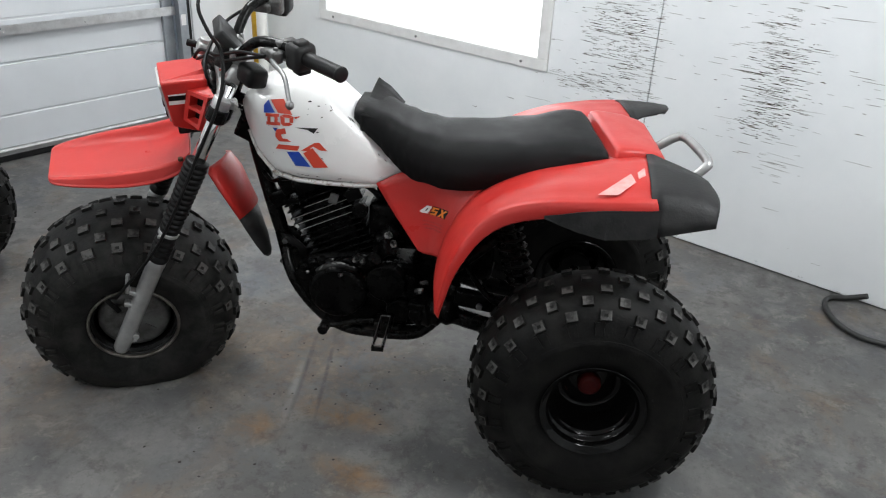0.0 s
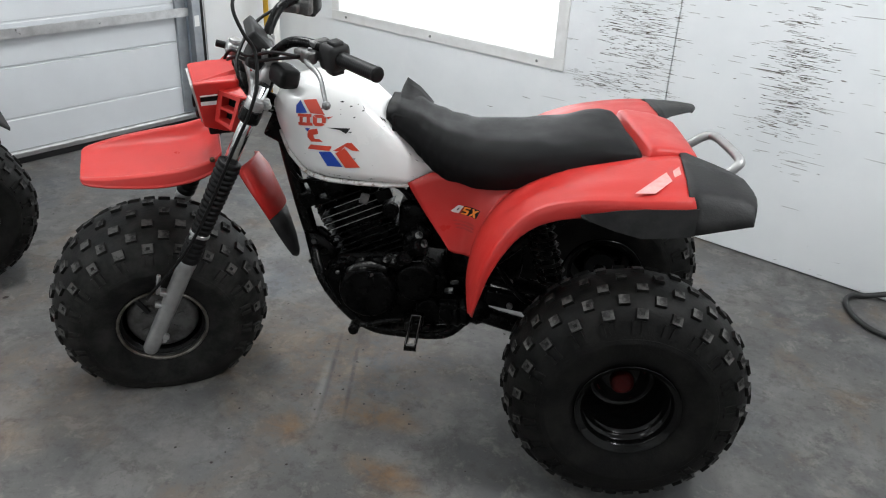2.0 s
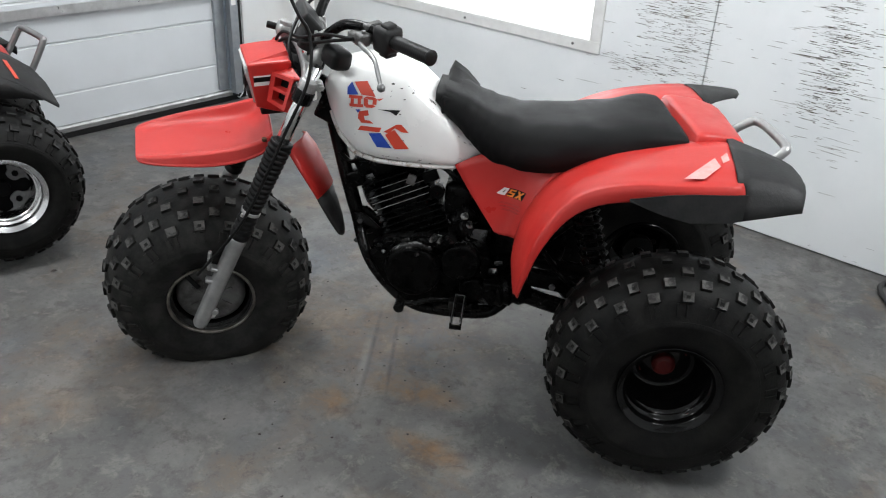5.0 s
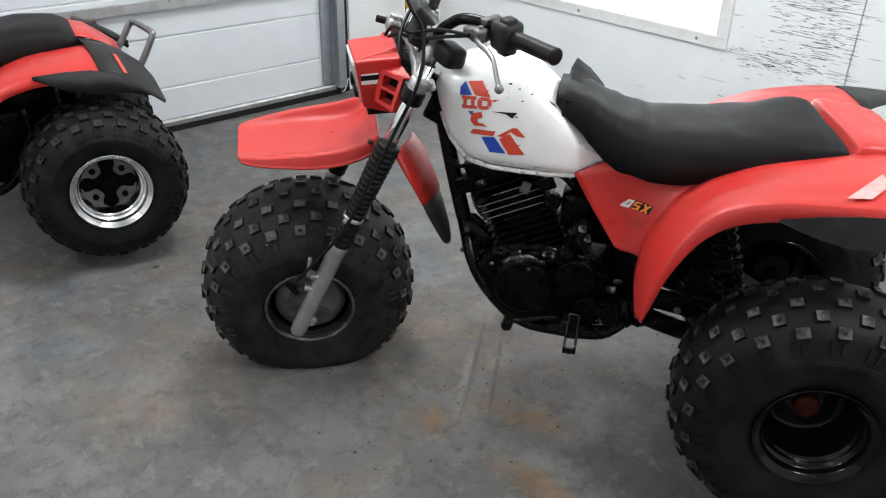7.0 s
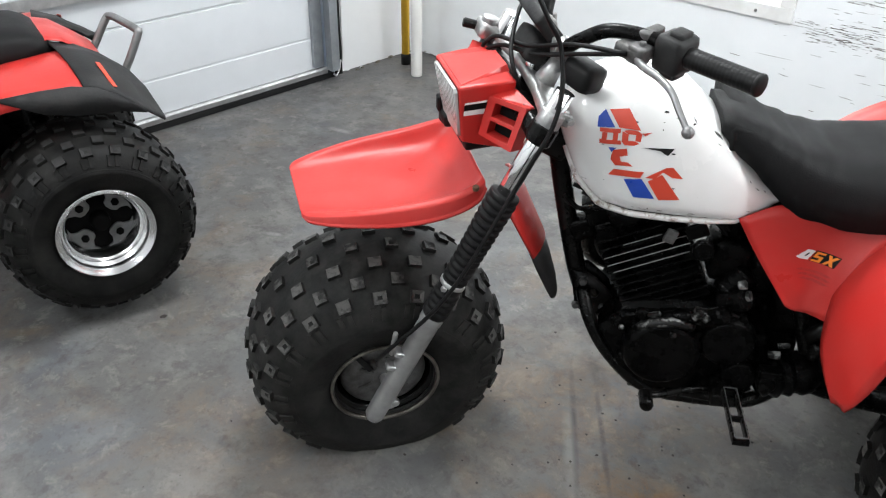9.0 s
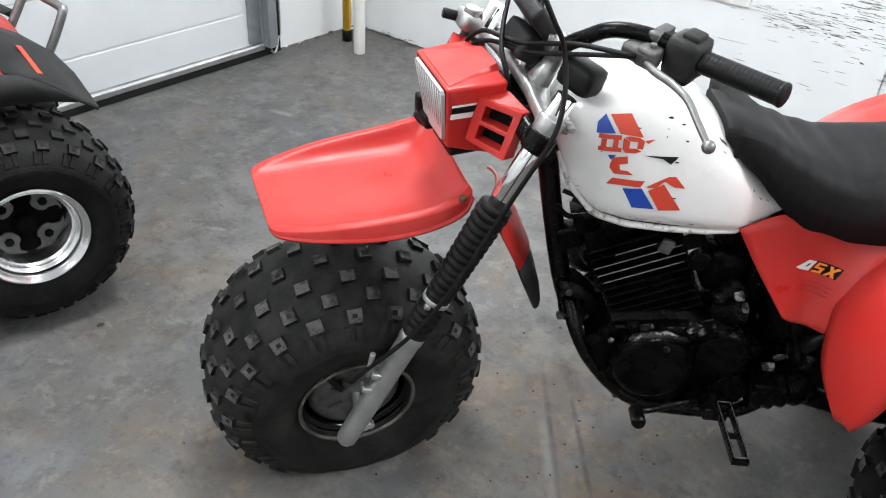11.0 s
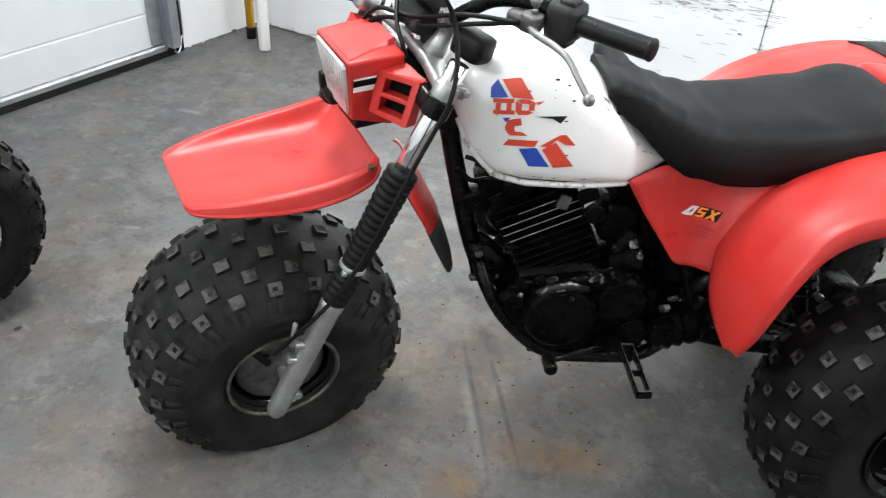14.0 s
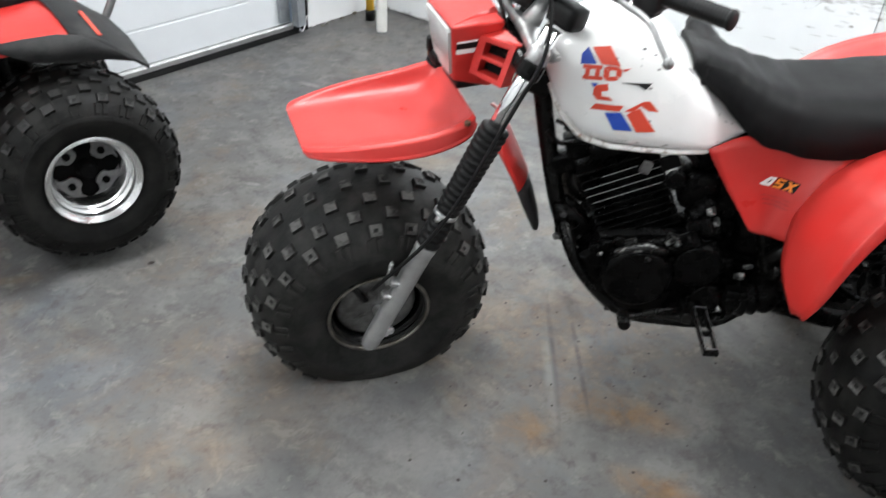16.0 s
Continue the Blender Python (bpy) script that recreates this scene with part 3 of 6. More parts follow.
tube(bm, [(DX + 0.06, DY1 + 0.03, 0.03), (DX + 0.10, DY1 + 0.02, 0.04), (DX + 0.07, DY1 + 0.07, 0.09), (DX + 0.055, DY1 + 0.1, 0.3), (DX + 0.05, DY1 + 0.1, 2.1)], 0.004, 8, 6)
part("lift_cable", bm, ALU, track, "thin steel lift cable")
bm = bmesh.new()
box(bm, (DX + 0.0855, DY1 + 0.028, 0.60), (0.001, 0.03, 0.06))
part("sticker", bm, TRIMW, track, "small white sticker")

pipe = tagged(new("drain_pipe"), "white plastic pipe standing in the corner", "pipe")
bm = bmesh.new()
steps_tube(bm, (0.115, -0.29, 0.001), (0.115, -0.29, 2.58), [(0, 0.028), (0.002, 0.03), (1, 0.03)], 20)
part("tube", bm, PVC, pipe)
ypost = tagged(new("gas_pipe"), "yellow painted pipe with black foot in the corner", "pipe")
bm = bmesh.new()
steps_tube(bm, (-0.06, -0.205, 0.05), (-0.06, -0.205, 2.58), [(0, 0.022), (1, 0.022)], 18)
part("tube", bm, YELLOW, ypost)
bm = bmesh.new()
steps_tube(bm, (-0.06, -0.205, 0.001), (-0.06, -0.205, 0.06), [(0, 0.026), (0.9, 0.026), (1, 0.022)], 18)
part("foot", bm, SEAL, ypost, "black rubber foot")

hose = tagged(new("hose"), "black rubber hose curled on the concrete floor by the wall", "hose")
bm = bmesh.new()
tube(bm, [(3.50, -0.03, 0.05), (3.43, -0.03, 0.014), (3.385, -0.07, 0.014), (3.38, -0.13, 0.014), (3.42, -0.21, 0.014), (3.49, -0.275, 0.014), (3.58, -0.30, 0.014), (3.75, -0.26, 0.014), (4.1, -0.2, 0.014)], 0.011, 10, 8)
part("tube", bm, HOSE, hose)

# housings added for the assumed lamps, out of view
for lx, ly, watts in LAMPS:
    lampf = tagged(new("assumed_ceiling_light"), "assumed white fluorescent ceiling fixture, out of view", "ceiling light", group="ceiling lights")
    slab("housing", (lx - 0.63, ly - 0.13, 2.53), (lx + 0.63, ly + 0.13, 2.6), TRIMW, "", 0.004, lampf)


# ---------------------------------------------------------------- wheels


def tyre_mesh(R, half, rim_r, parent, place, low=-1.0, rubber=None, worn=None):
    """A balloon tyre about the y axis with square knobs, each a piece of its own. place: its pose in the parent; knobs under low are left out."""
    rubber, worn = rubber or RUBBER, worn or WORN
    rows, count, knob, base = (-0.57, -0.38, -0.19, 0.0, 0.19, 0.38, 0.57), 21, 0.032 if half > 0.15 else 0.029, R - 0.012

    def point(a):
        # a runs across from -1 to 1; the crown is flat, the sidewalls bulge
        y = half * math.copysign(abs(math.sin(a * math.pi / 2)) ** 0.85, a)
        return rim_r + (base - rim_r) * (max(0.0, math.cos(a * math.pi / 2)) ** 0.50), y

    def seat_of(a):
        r, y = point(a)
        r2, y2 = point(a + 0.01)
        tang = Vector((0, y2 - y, r2 - r)).normalized()
        nor = Vector((0, -tang.z, tang.y))
        if nor.z < 0:
            nor = -nor
        return Matrix.Translation((0, y, r)) @ Matrix((Vector((1, 0, 0)), tang, nor)).transposed().to_4x4()

    def lump(bm, along, across, high):
        vs = box(bm, (0, 0, high / 2 - 0.006), (along, across, high + 0.012))
        for v in vs:
            if v.co.z > 0:
                v.co.x *= 0.86
                v.co.y *= 0.86
        return vs

    bm = bmesh.new()
    prof = [point(-1 + 2 * i / 26) for i in range(27)]
    prof = [(rim_r - 0.006, -half * 0.80)] + prof + [(rim_r - 0.006, half * 0.80)]
    prof[1], prof[-2] = (rim_r + 0.008, -half * 0.88), (rim_r + 0.008, half * 0.88)
    # a raised ring on each sidewall
    for sg in (-1, 1):
        for a in (0.875, 0.90):
            r, y = point(sg * a)
            at = min(range(len(prof)), key=lambda i: abs(prof[i][1] - y) + abs(prof[i][0] - r))
            prof[at] = (r + 0.001, y + sg * 0.004)
    turned(bm, prof, 72)
    # soft tyre: flattened where it stands, bulging just above
    back = place.inverted()
    for v in bm.verts:
        q = place @ v.co
        if q.z < 0.10:
            v.co.y *= 1 + 0.03 * (1 - max(0.0, q.z) / 0.10)
            q = place @ v.co
            if q.z < 0.001:
                q.z = 0.001
                v.co = back @ q
    ob = part("tyre", bm, rubber, parent, "black knobbly balloon tyre")
    ob.matrix_basis = place
    bm = bmesh.new()
    lump(bm, 0.012, 0.036, 0.0035)
    bmesh.ops.transform(bm, verts=bm.verts, matrix=seat_of(0.735))
    # raised rings moulded into the sidewalls
    for q, a, tall in ((-1, 0.855, 0.0030), (1, 0.855, 0.0030), (-1, 0.905, 0.0022), (1, 0.905, 0.0022)):
        ring = bmesh.new()
        r, y = point(q * a)
        turned(ring, [(r - 0.006, y - q * 0.003), (r - 0.002, y + q * tall), (r + 0.002, y + q * tall), (r + 0.006, y - q * 0.004)], 72)
        rg = part("sidewall_ring", ring, rubber, ob)
        for v in rg.data.vertices:
            if (place @ v.co).z < 0.09:
                v.co.y *= 0.93
    lugs = [bpy.data.meshes.new("sidewall_lug") for q in (0, 1)]
    bm.to_mesh(lugs[1])
    bmesh.ops.transform(bm, verts=bm.verts, matrix=Matrix.Rotation(math.pi, 4, 'Z'))
    bm.to_mesh(lugs[0])
    bm.free()
    for q in (0, 1):
        lugs[q].materials.append(rubber)
        for j in range(count * 2):
            turn = Matrix.Rotation((j + 0.25) * math.tau / (count * 2) + (0.03 if j % 2 else -0.03), 4, 'Y')
            if (place @ turn @ Vector((0, 0, R * 0.9))).z > max(low, 0) + 0.06:
                lg = new("sidewall_lug", lugs[q])
                lg.parent = ob
                lg.matrix_basis = turn
    rnd = random.Random(7)
    for k, a in enumerate(rows):
        kinds = []
        for q in range(3):
            bm = bmesh.new()
            high = 0.0075
            vs = lump(bm, knob * rnd.uniform(0.95, 1.15), knob * rnd.uniform(0.92, 1.08), high)
            bm.faces.ensure_lookup_table()
            top = [f for f in bm.faces if f.calc_center_median().z > high - 0.002]
            ring = bmesh.ops.inset_individual(bm, faces=top, thickness=knob * (0.30, 0.34, 0.36)[q], depth=0)["faces"]
            for f in ring:
                f.material_index = 1
            if q == 1:
                top[0].material_index = 1
            for v in top[0].verts:
                v.co = (v.co.x * 0.8, v.co.y * 0.8, v.co.z - high * (0.5, 0.04, 0.3)[q])
            bmesh.ops.transform(bm, verts=bm.verts, matrix=seat_of(a))
            me = bpy.data.meshes.new("knob")
            bm.to_mesh(me)
            bm.free()
            me.materials.append(rubber)
            me.materials.append(worn)
            kinds.append(me)
        for j in range(count):
            ang = (j + (0.5 if k % 2 else 0.0)) * math.tau / count + rnd.uniform(-0.012, 0.012)
            me = kinds[rnd.randrange(3)]
            turn = Matrix.Rotation(ang, 4, 'Y')
            if (place @ turn @ Vector((0, point(a)[1], point(a)[0] + 0.004))).z < low:
                continue
            kn = new("knob", me)
            kn.parent = ob
            kn.matrix_basis = turn
    return ob


def rim_mesh(bm, r, w, y_out, c, side=-1):
    """A deep dished rim; side -1 shows its open side towards -y."""
    s = side
    prof = [(r + 0.012, s * w), (r + 0.014, s * (w - 0.006)), (r - 0.004, s * (w - 0.012)), (r - 0.008, s * (w - 0.026)), (r - 0.004, s * (w - 0.030)), (r - 0.010, s * (w - 0.035)), (r - 0.016, s * (w - 0.040)), (r - 0.013, s * (w - 0.045)), (r - 0.022, s * (w - 0.052)),
            (r - 0.026, s * (w - 0.075)), (r - 0.030, s * (w - 0.080)), (r - 0.032, s * y_out), (r * 0.55, s * (y_out - 0.004)), (r * 0.50, s * (y_out + 0.012)), (0.002, s * (y_out + 0.012)),
            (0.002, s * (y_out - 0.008)), (r - 0.02, s * (y_out - 0.012)), (r - 0.02, -s * (w - 0.03)), (r + 0.012, -s * w), (r + 0.016, -s * (w - 0.01)), (r - 0.002, -s * (w - 0.04)), (r - 0.002, s * (w - 0.03))]
    turned(bm, prof, 56, c, True)


def cyl(bm, a, b, r, seg=16, taper=None):
    steps_tube(bm, a, b, [(0, r * 0.86), (0.08, r), (0.92, r if taper is None else taper), (1, (r if taper is None else taper) * 0.86)], seg)


# ---------------------------------------------------------------- the red three-wheeler: x rearwards, y to its right
trike = tagged(new("three_wheeler"), "red and white three-wheeled off-road bike with balloon tyres", "three-wheeler")
trike.matrix_world = pose(1.942, -2.102, 0, 0, 0, 36)

WB, RF, RR = 1.290, 0.319, 0.319
STEER = 23.0
RAKE = Vector((0.383, 0, 0.924)).normalized()
HEAD = Vector((0.29, 0, 0.97))
TURN = Matrix.Translation(HEAD) @ Matrix.Rotation(radians(STEER), 4, RAKE) @ Matrix.Translation(-HEAD)
AXF = Vector((-0.070, 0, 0.258))


def steered(ob):
    ob.data.transform(TURN)
    return ob


def mirror_y(pts):
    return [(x, -y, z) for x, y, z in pts]


RIMLIP = material("worn_rim_lip", (0.20, 0.185, 0.165), 0.45, 0.75, spots=(0.07, 0.062, 0.052), spot_scale=24, spot_mix=0.9)
PANEL = material("grimy_cast_panel", (0.15, 0.15, 0.15), 0.5, 0.6, spots=(0.055, 0.052, 0.048), spot_scale=22, spot_mix=0.9, bump=0.3, bump_scale=90)
BLACKRIM = material("black_rim_paint", (0.003, 0.003, 0.003), 0.13, 0.0, spots=(0.006, 0.006, 0.006), spot_scale=12, spec=0.22, rough_var=0.05)


def front_wheel():
    bm = bmesh.new()
    rim_mesh(bm, 0.116, 0.128, 0.070, AXF, -1)
    w = steered(part("front_wheel", bm, BLACKRIM, trike, "black steel rim with a bare worn lip"))
    bm = bmesh.new()
    turned(bm, [(0.1200, -0.1420), (0.1245, -0.1465), (0.1290, -0.1450), (0.1290, -0.1390), (0.1215, -0.1340)], 56, AXF, True)
    steered(part("rim_lip", bm, RIMLIP, w, "bare worn rim lip"))
    tyre_mesh(RF, 0.160, 0.124, trike, TURN @ Matrix.Translation(AXF), 0.012, DUSTY)
    # brake panel inside the dish
    bm = bmesh.new()
    turned(bm, [(0.002, -0.118), (0.080, -0.120), (0.090, -0.117), (0.098, -0.112), (0.102, -0.104), (0.102, -0.060), (0.002, -0.060)], 40, AXF)
    for k in range(6):
        a = k * math.tau / 6 + 0.4
        box(bm, AXF + Vector((0.05 * math.cos(a), -0.1195, 0.05 * math.sin(a))), (0.035, 0.006, 0.008), Matrix.Rotation(-a, 3, 'Y'))
    cyl(bm, AXF + Vector((-0.03, -0.118, 0.055)), AXF + Vector((-0.03, -0.135, 0.055)), 0.014, 12)
    steered(part("brake_panel", bm, PANEL, w, "grey cast brake panel"))
    bm = bmesh.new()
    box(bm, AXF + Vector((-0.05, -0.138, 0.085)), (0.014, 0.008, 0.075), Matrix.Rotation(radians(-30), 3, 'Y'), 0.002)
    steered(part("brake_arm", bm, SEAL, w, "black brake arm"))
    bm = bmesh.new()
    cyl(bm, AXF + Vector((0, -0.2, 0)), AXF + Vector((0, 0.2, 0)), 0.011, 12)
    cyl(bm, AXF + Vector((0, -0.208, 0)), AXF + Vector((0, -0.196, 0)), 0.012, 6)
    steered(part("axle", bm, ALU, w, "bare steel axle"))
    return w


def rear_wheel(thing, c, side, rimmat, tyre_r=RR, half=0.132, rim=0.118, worn=None):
    c = Vector(c)
    bm = bmesh.new()
    rim_mesh(bm, rim, half * 0.93, -0.045 + half * 0.2, c, side)
    w = part("rear_wheel", bm, rimmat, thing, "dished steel rim")
    tyre_mesh(tyre_r, half, rim + 0.010, thing, Matrix.Translation(c), 0.012, None, worn)
    bm = bmesh.new()
    y = side * -0.02
    steps_tube(bm, c + Vector((0, y - side * 0.04, 0)), c + Vector((0, y + side * 0.035, 0)), [(0, 0.05), (0.5, 0.05), (0.55, 0.032), (0.9, 0.03), (1, 0.02)], 18)
    for k in range(4):
        a = k * math.tau / 4 + 0.5
        q = c + Vector((0.055 * math.cos(a), 0, 0.055 * math.sin(a)))
        cyl(bm, q + Vector((0, side * -0.035, 0)), q + Vector((0, side * -0.01, 0)), 0.010, 6)
    part("hub", bm, DRED if rimmat is BLACKRIM and side < 0 else SEAL, w, "hub with four wheel nuts")
    return w


front_wheel()
rear_wheel(trike, (WB, -0.348, 0.309), -1, BLACKRIM)
rear_wheel(trike, (WB, 0.348, 0.309), 1, BLACKRIM)

# fork: lower legs, ribbed boots, chromed tubes, yokes
FTOP, FBOT = Vector((0.258, 0, 0.985)), Vector((-0.112, 0, 0.222))
FY = 0.19


def fork_at(u, y):
    p = FBOT.lerp(FTOP, u)
    return Vector((p.x, y * lerp(1.07, 0.90, u), p.z))


AX = Matrix.Rotation(radians(24.5), 3, 'Y')
for y in (-FY, FY - 0.014):
    o = -1 if y < 0 else 1
    bm = bmesh.new()
    steps_tube(bm, fork_at(0.0, y), fork_at(0.39, y), [(0, 0.016), (0.03, 0.0215), (0.12, 0.0225), (0.92, 0.0235), (0.94, 0.0255), (0.985, 0.0255), (1, 0.023)], 20)
    cyl(bm, fork_at(0.07, y) + Vector((0.026, 0.004 * o, 0)), fork_at(0.07, y) + Vector((0.026, o * 0.018, 0)), 0.010, 8)
    box(bm, fork_at(0.255, y) + Vector((-0.018, 0, 0.0)), (0.044, 0.026, 0.013), AX, 0.004)
    box(bm, fork_at(0.205, y) + Vector((-0.018, 0, 0.0)), (0.044, 0.024, 0.013), AX, 0.004)
    cyl(bm, fork_at(0.27, y) + Vector((-0.05, 0, -0.01)), fork_at(0.30, y) + Vector((-0.05, 0, 0.03)), 0.006, 8)
    steered(part("fork_leg", bm, SLIDER, trike, "grey cast fork leg"))
    bm = bmesh.new()
    prof = [(0, 0.024), (0.02, 0.0285), (0.055, 0.0285), (0.065, 0.026)]
    for k in range(3):
        u = 0.075 + k * 0.05
        prof += [(u, 0.0255), (u + 0.012, 0.0285), (u + 0.034, 0.0285), (u + 0.046, 0.0255)]
    prof += [(0.235, 0.0262), (0.30, 0.0262)]
    for k in range(13):
        u = 0.31 + k * 0.05
        r = lerp(0.0275, 0.0325, k / 12)
        prof += [(u, r - 0.005), (u + 0.014, r), (u + 0.034, r), (u + 0.047, r - 0.005)]
    steps_tube(bm, fork_at(0.385, y), fork_at(0.765, y), prof + [(0.965, 0.031), (0.995, 0.031), (1, 0.022)], 20)
    steered(part("fork_boot", bm, SEAL, trike, "ribbed black rubber fork boot", 60))
    bm = bmesh.new()
    for u in (0.488,):
        steps_tube(bm, fork_at(u, y), fork_at(u + 0.012, y), [(0, 0.0262), (0.1, 0.0275), (0.9, 0.0275), (1, 0.0262)], 20)
        box(bm, fork_at(u + 0.006, y) + Vector((-0.022, -0.016 * (1 if y < 0 else -1), 0)), (0.012, 0.010, 0.010), AX, 0.002)
    steered(part("boot_clamp", bm, ALU, trike, "thin steel boot clamp"))
    bm = bmesh.new()
    steps_tube(bm, fork_at(0.66, y), fork_at(1.03, y), [(0, 0.0185), (1, 0.0185)], 20)
    steered(part("fork_tube", bm, CHROME, trike, "chromed fork tube"))
bm = bmesh.new()
box(bm, fork_at(0.925, 0), (0.05, 2 * FY, 0.036), AX, 0.012)
for y in (-FY, FY):
    steps_tube(bm, fork_at(0.905, y), fork_at(0.95, y), [(0, 0.024), (0.1, 0.027), (0.9, 0.027), (1, 0.024)], 16)
steered(part("lower_yoke", bm, FRAME, trike))
UB = 0.962
bm = bmesh.new()
rings = []
for y, long, high, dx in ((-FY, 0.040, 0.026, 0.0), (-0.15, 0.034, 0.020, 0.006), (-0.08, 0.050, 0.022, 0.020), (0, 0.060, 0.024, 0.026), (0.08, 0.050, 0.022, 0.020), (0.15, 0.034, 0.020, 0.006), (FY, 0.040, 0.026, 0.0)):
    c = fork_at(UB, y) + Vector((dx, 0, 0))
    rings.append([c + AX @ Vector((a * long / 2, 0, b * high / 2)) for a, b in ((-1, -0.6), (-0.8, -1), (0.8, -1), (1, -0.6), (1, 0.6), (0.8, 1), (-0.8, 1), (-1, 0.6))])
loft(bm, rings)
for y in (-FY, FY):
    steps_tube(bm, fork_at(UB - 0.026, y), fork_at(UB + 0.034, y), [(0, 0.021), (0.08, 0.0240), (0.75, 0.0240), (0.78, 0.020), (1, 0.018)], 20)
    for k in (-1, 1):
        box(bm, fork_at(UB, y) + Vector((0.026, k * 0.008, 0)), (0.022, 0.010, 0.024), AX, 0.003)
    cyl(bm, fork_at(UB, y) + Vector((0.034, -0.022, 0)), fork_at(UB, y) + Vector((0.034, 0.022, 0)), 0.007, 8)
for y in (-0.05, 0.05):
    steps_tube(bm, fork_at(UB, y) + Vector((0.028, 0, 0)), fork_at(UB + 0.075, y) + Vector((0.036, 0, 0)), [(0, 0.024), (0.5, 0.018), (1, 0.015)], 16)
    steps_tube(bm, (0.302, y - 0.016, 1.030), (0.302, y + 0.016, 1.030), [(0, 0.019), (0.1, 0.021), (0.9, 0.021), (1, 0.019)], 16)
    for k in (-1, 1):
        cyl(bm, Vector((0.302 + 0.019 * k, y, 1.022)), Vector((0.302 + 0.017 * k, y, 1.052)), 0.005, 8)
steered(part("top_yoke", bm, YOKE, trike, "bare cast aluminium top yoke with bar clamps"))
bm = bmesh.new()
cyl(bm, fork_at(UB + 0.01, 0) + Vector((0.012, 0, 0)), fork_at(UB + 0.045, 0) + Vector((0.014, 0, 0)), 0.017, 6)
steered(part("steering_nut", bm, CHROME, trike, "bright steering stem nut"))

# handlebar with grips, switch box and levers
BARL = [(0.518, -0.358, 1.095), (0.455, -0.235, 1.092), (0.405, -0.178, 1.103), (0.352, -0.130, 1.098), (0.318, -0.088, 1.062), (0.303, -0.05, 1.031), (0.302, 0, 1.030)]
bm = bmesh.new()
tube(bm, BARL + mirror_y(BARL[:-1])[::-1], 0.0135, 12, 6)
steered(part("handlebar", bm, FRAME, trike, "black steel handlebar"))
for s in (-1, 1):
    a, b = Vector((0.449, s * 0.222, 1.088)), Vector((0.519, s * 0.360, 1.097))
    bm = bmesh.new()
    prof = [(0, 0.014), (0.02, 0.023), (0.07, 0.023), (0.09, 0.0175)]
    for k in range(18):
        u = 0.1 + k * 0.047
        prof += [(u, 0.0183), (u + 0.012, 0.0186), (u + 0.03, 0.0186), (u + 0.042, 0.0183)]
    steps_tube(bm, a, b, prof + [(0.95, 0.0195), (0.985, 0.0195), (1, 0.014), (1, 0.001)], 16)
    steered(part("grip", bm, SEAL, trike, "ribbed black rubber grip", 60))
    # switch box
    d = (b - a).normalized()
    yaw = math.atan2(d.y, d.x)
    rot = Matrix.Rotation(yaw, 3, 'Z')
    bm = bmesh.new()
    box(bm, a - d * 0.014, (0.056, 0.060, 0.066), rot, 0.013)
    box(bm, a - d * 0.010 + Vector((0, 0, 0.03)), (0.03, 0.032, 0.022), rot, 0.005)
    box(bm, a - d * 0.012 + Vector((0, 0, -0.034)), (0.034, 0.036, 0.02), rot, 0.006)
    steered(part("switch_box", bm, BLACK, trike, "black plastic switch box"))
    # lever perch and lever
    q = a - d * 0.062
    fwd = Vector((d.y, -d.x, 0)) * (1 if s > 0 else -1)
    fwd = fwd if fwd.x < 0 else -fwd
    bm = bmesh.new()
    box(bm, q, (0.034, 0.046, 0.042), rot, 0.008)
    box(bm, q + fwd * 0.036 - d * 0.006, (0.056, 0.060, 0.026), rot, 0.008)
    box(bm, q + fwd * 0.050 + d * 0.010, (0.034, 0.030, 0.032), rot, 0.006)
    box(bm, q + fwd * 0.01 + Vector((0, 0, 0.025)), (0.02, 0.05, 0.014), rot, 0.004)
    for k in (-0.008, 0.012):
        cyl(bm, q + fwd * (0.035 + k) + d * k + Vector((0, 0, 0.01)), q + fwd * (0.035 + k) + d * k + Vector((0, 0, 0.022)), 0.006, 8)
    steered(part("lever_perch", bm, PANEL, trike, "grey cast lever perch"))
    bm = bmesh.new()
    tip = Vector((0.393, s * 0.383, 1.041))
    p0 = q + fwd * 0.052 + d * 0.004
    pts = [p0, p0.lerp(tip, 0.15) + fwd * 0.004, p0.lerp(tip, 0.34) + d * 0.012 + Vector((0, 0, 0.006)), p0.lerp(tip, 0.52) + d * 0.017 + Vector((0, 0, 0.009)), p0.lerp(tip, 0.74) + d * 0.010 + Vector((0, 0, 0.004)), tip]
    tube(bm, pts, lambda u: 0.0075 - 0.0025 * u, 10, 5)
    bmesh.ops.create_uvsphere(bm, u_segments=12, v_segments=8, radius=0.0105, matrix=Matrix.Translation(tip))
    steered(part("lever", bm, DULL, trike, "bare aluminium lever with ball end"))


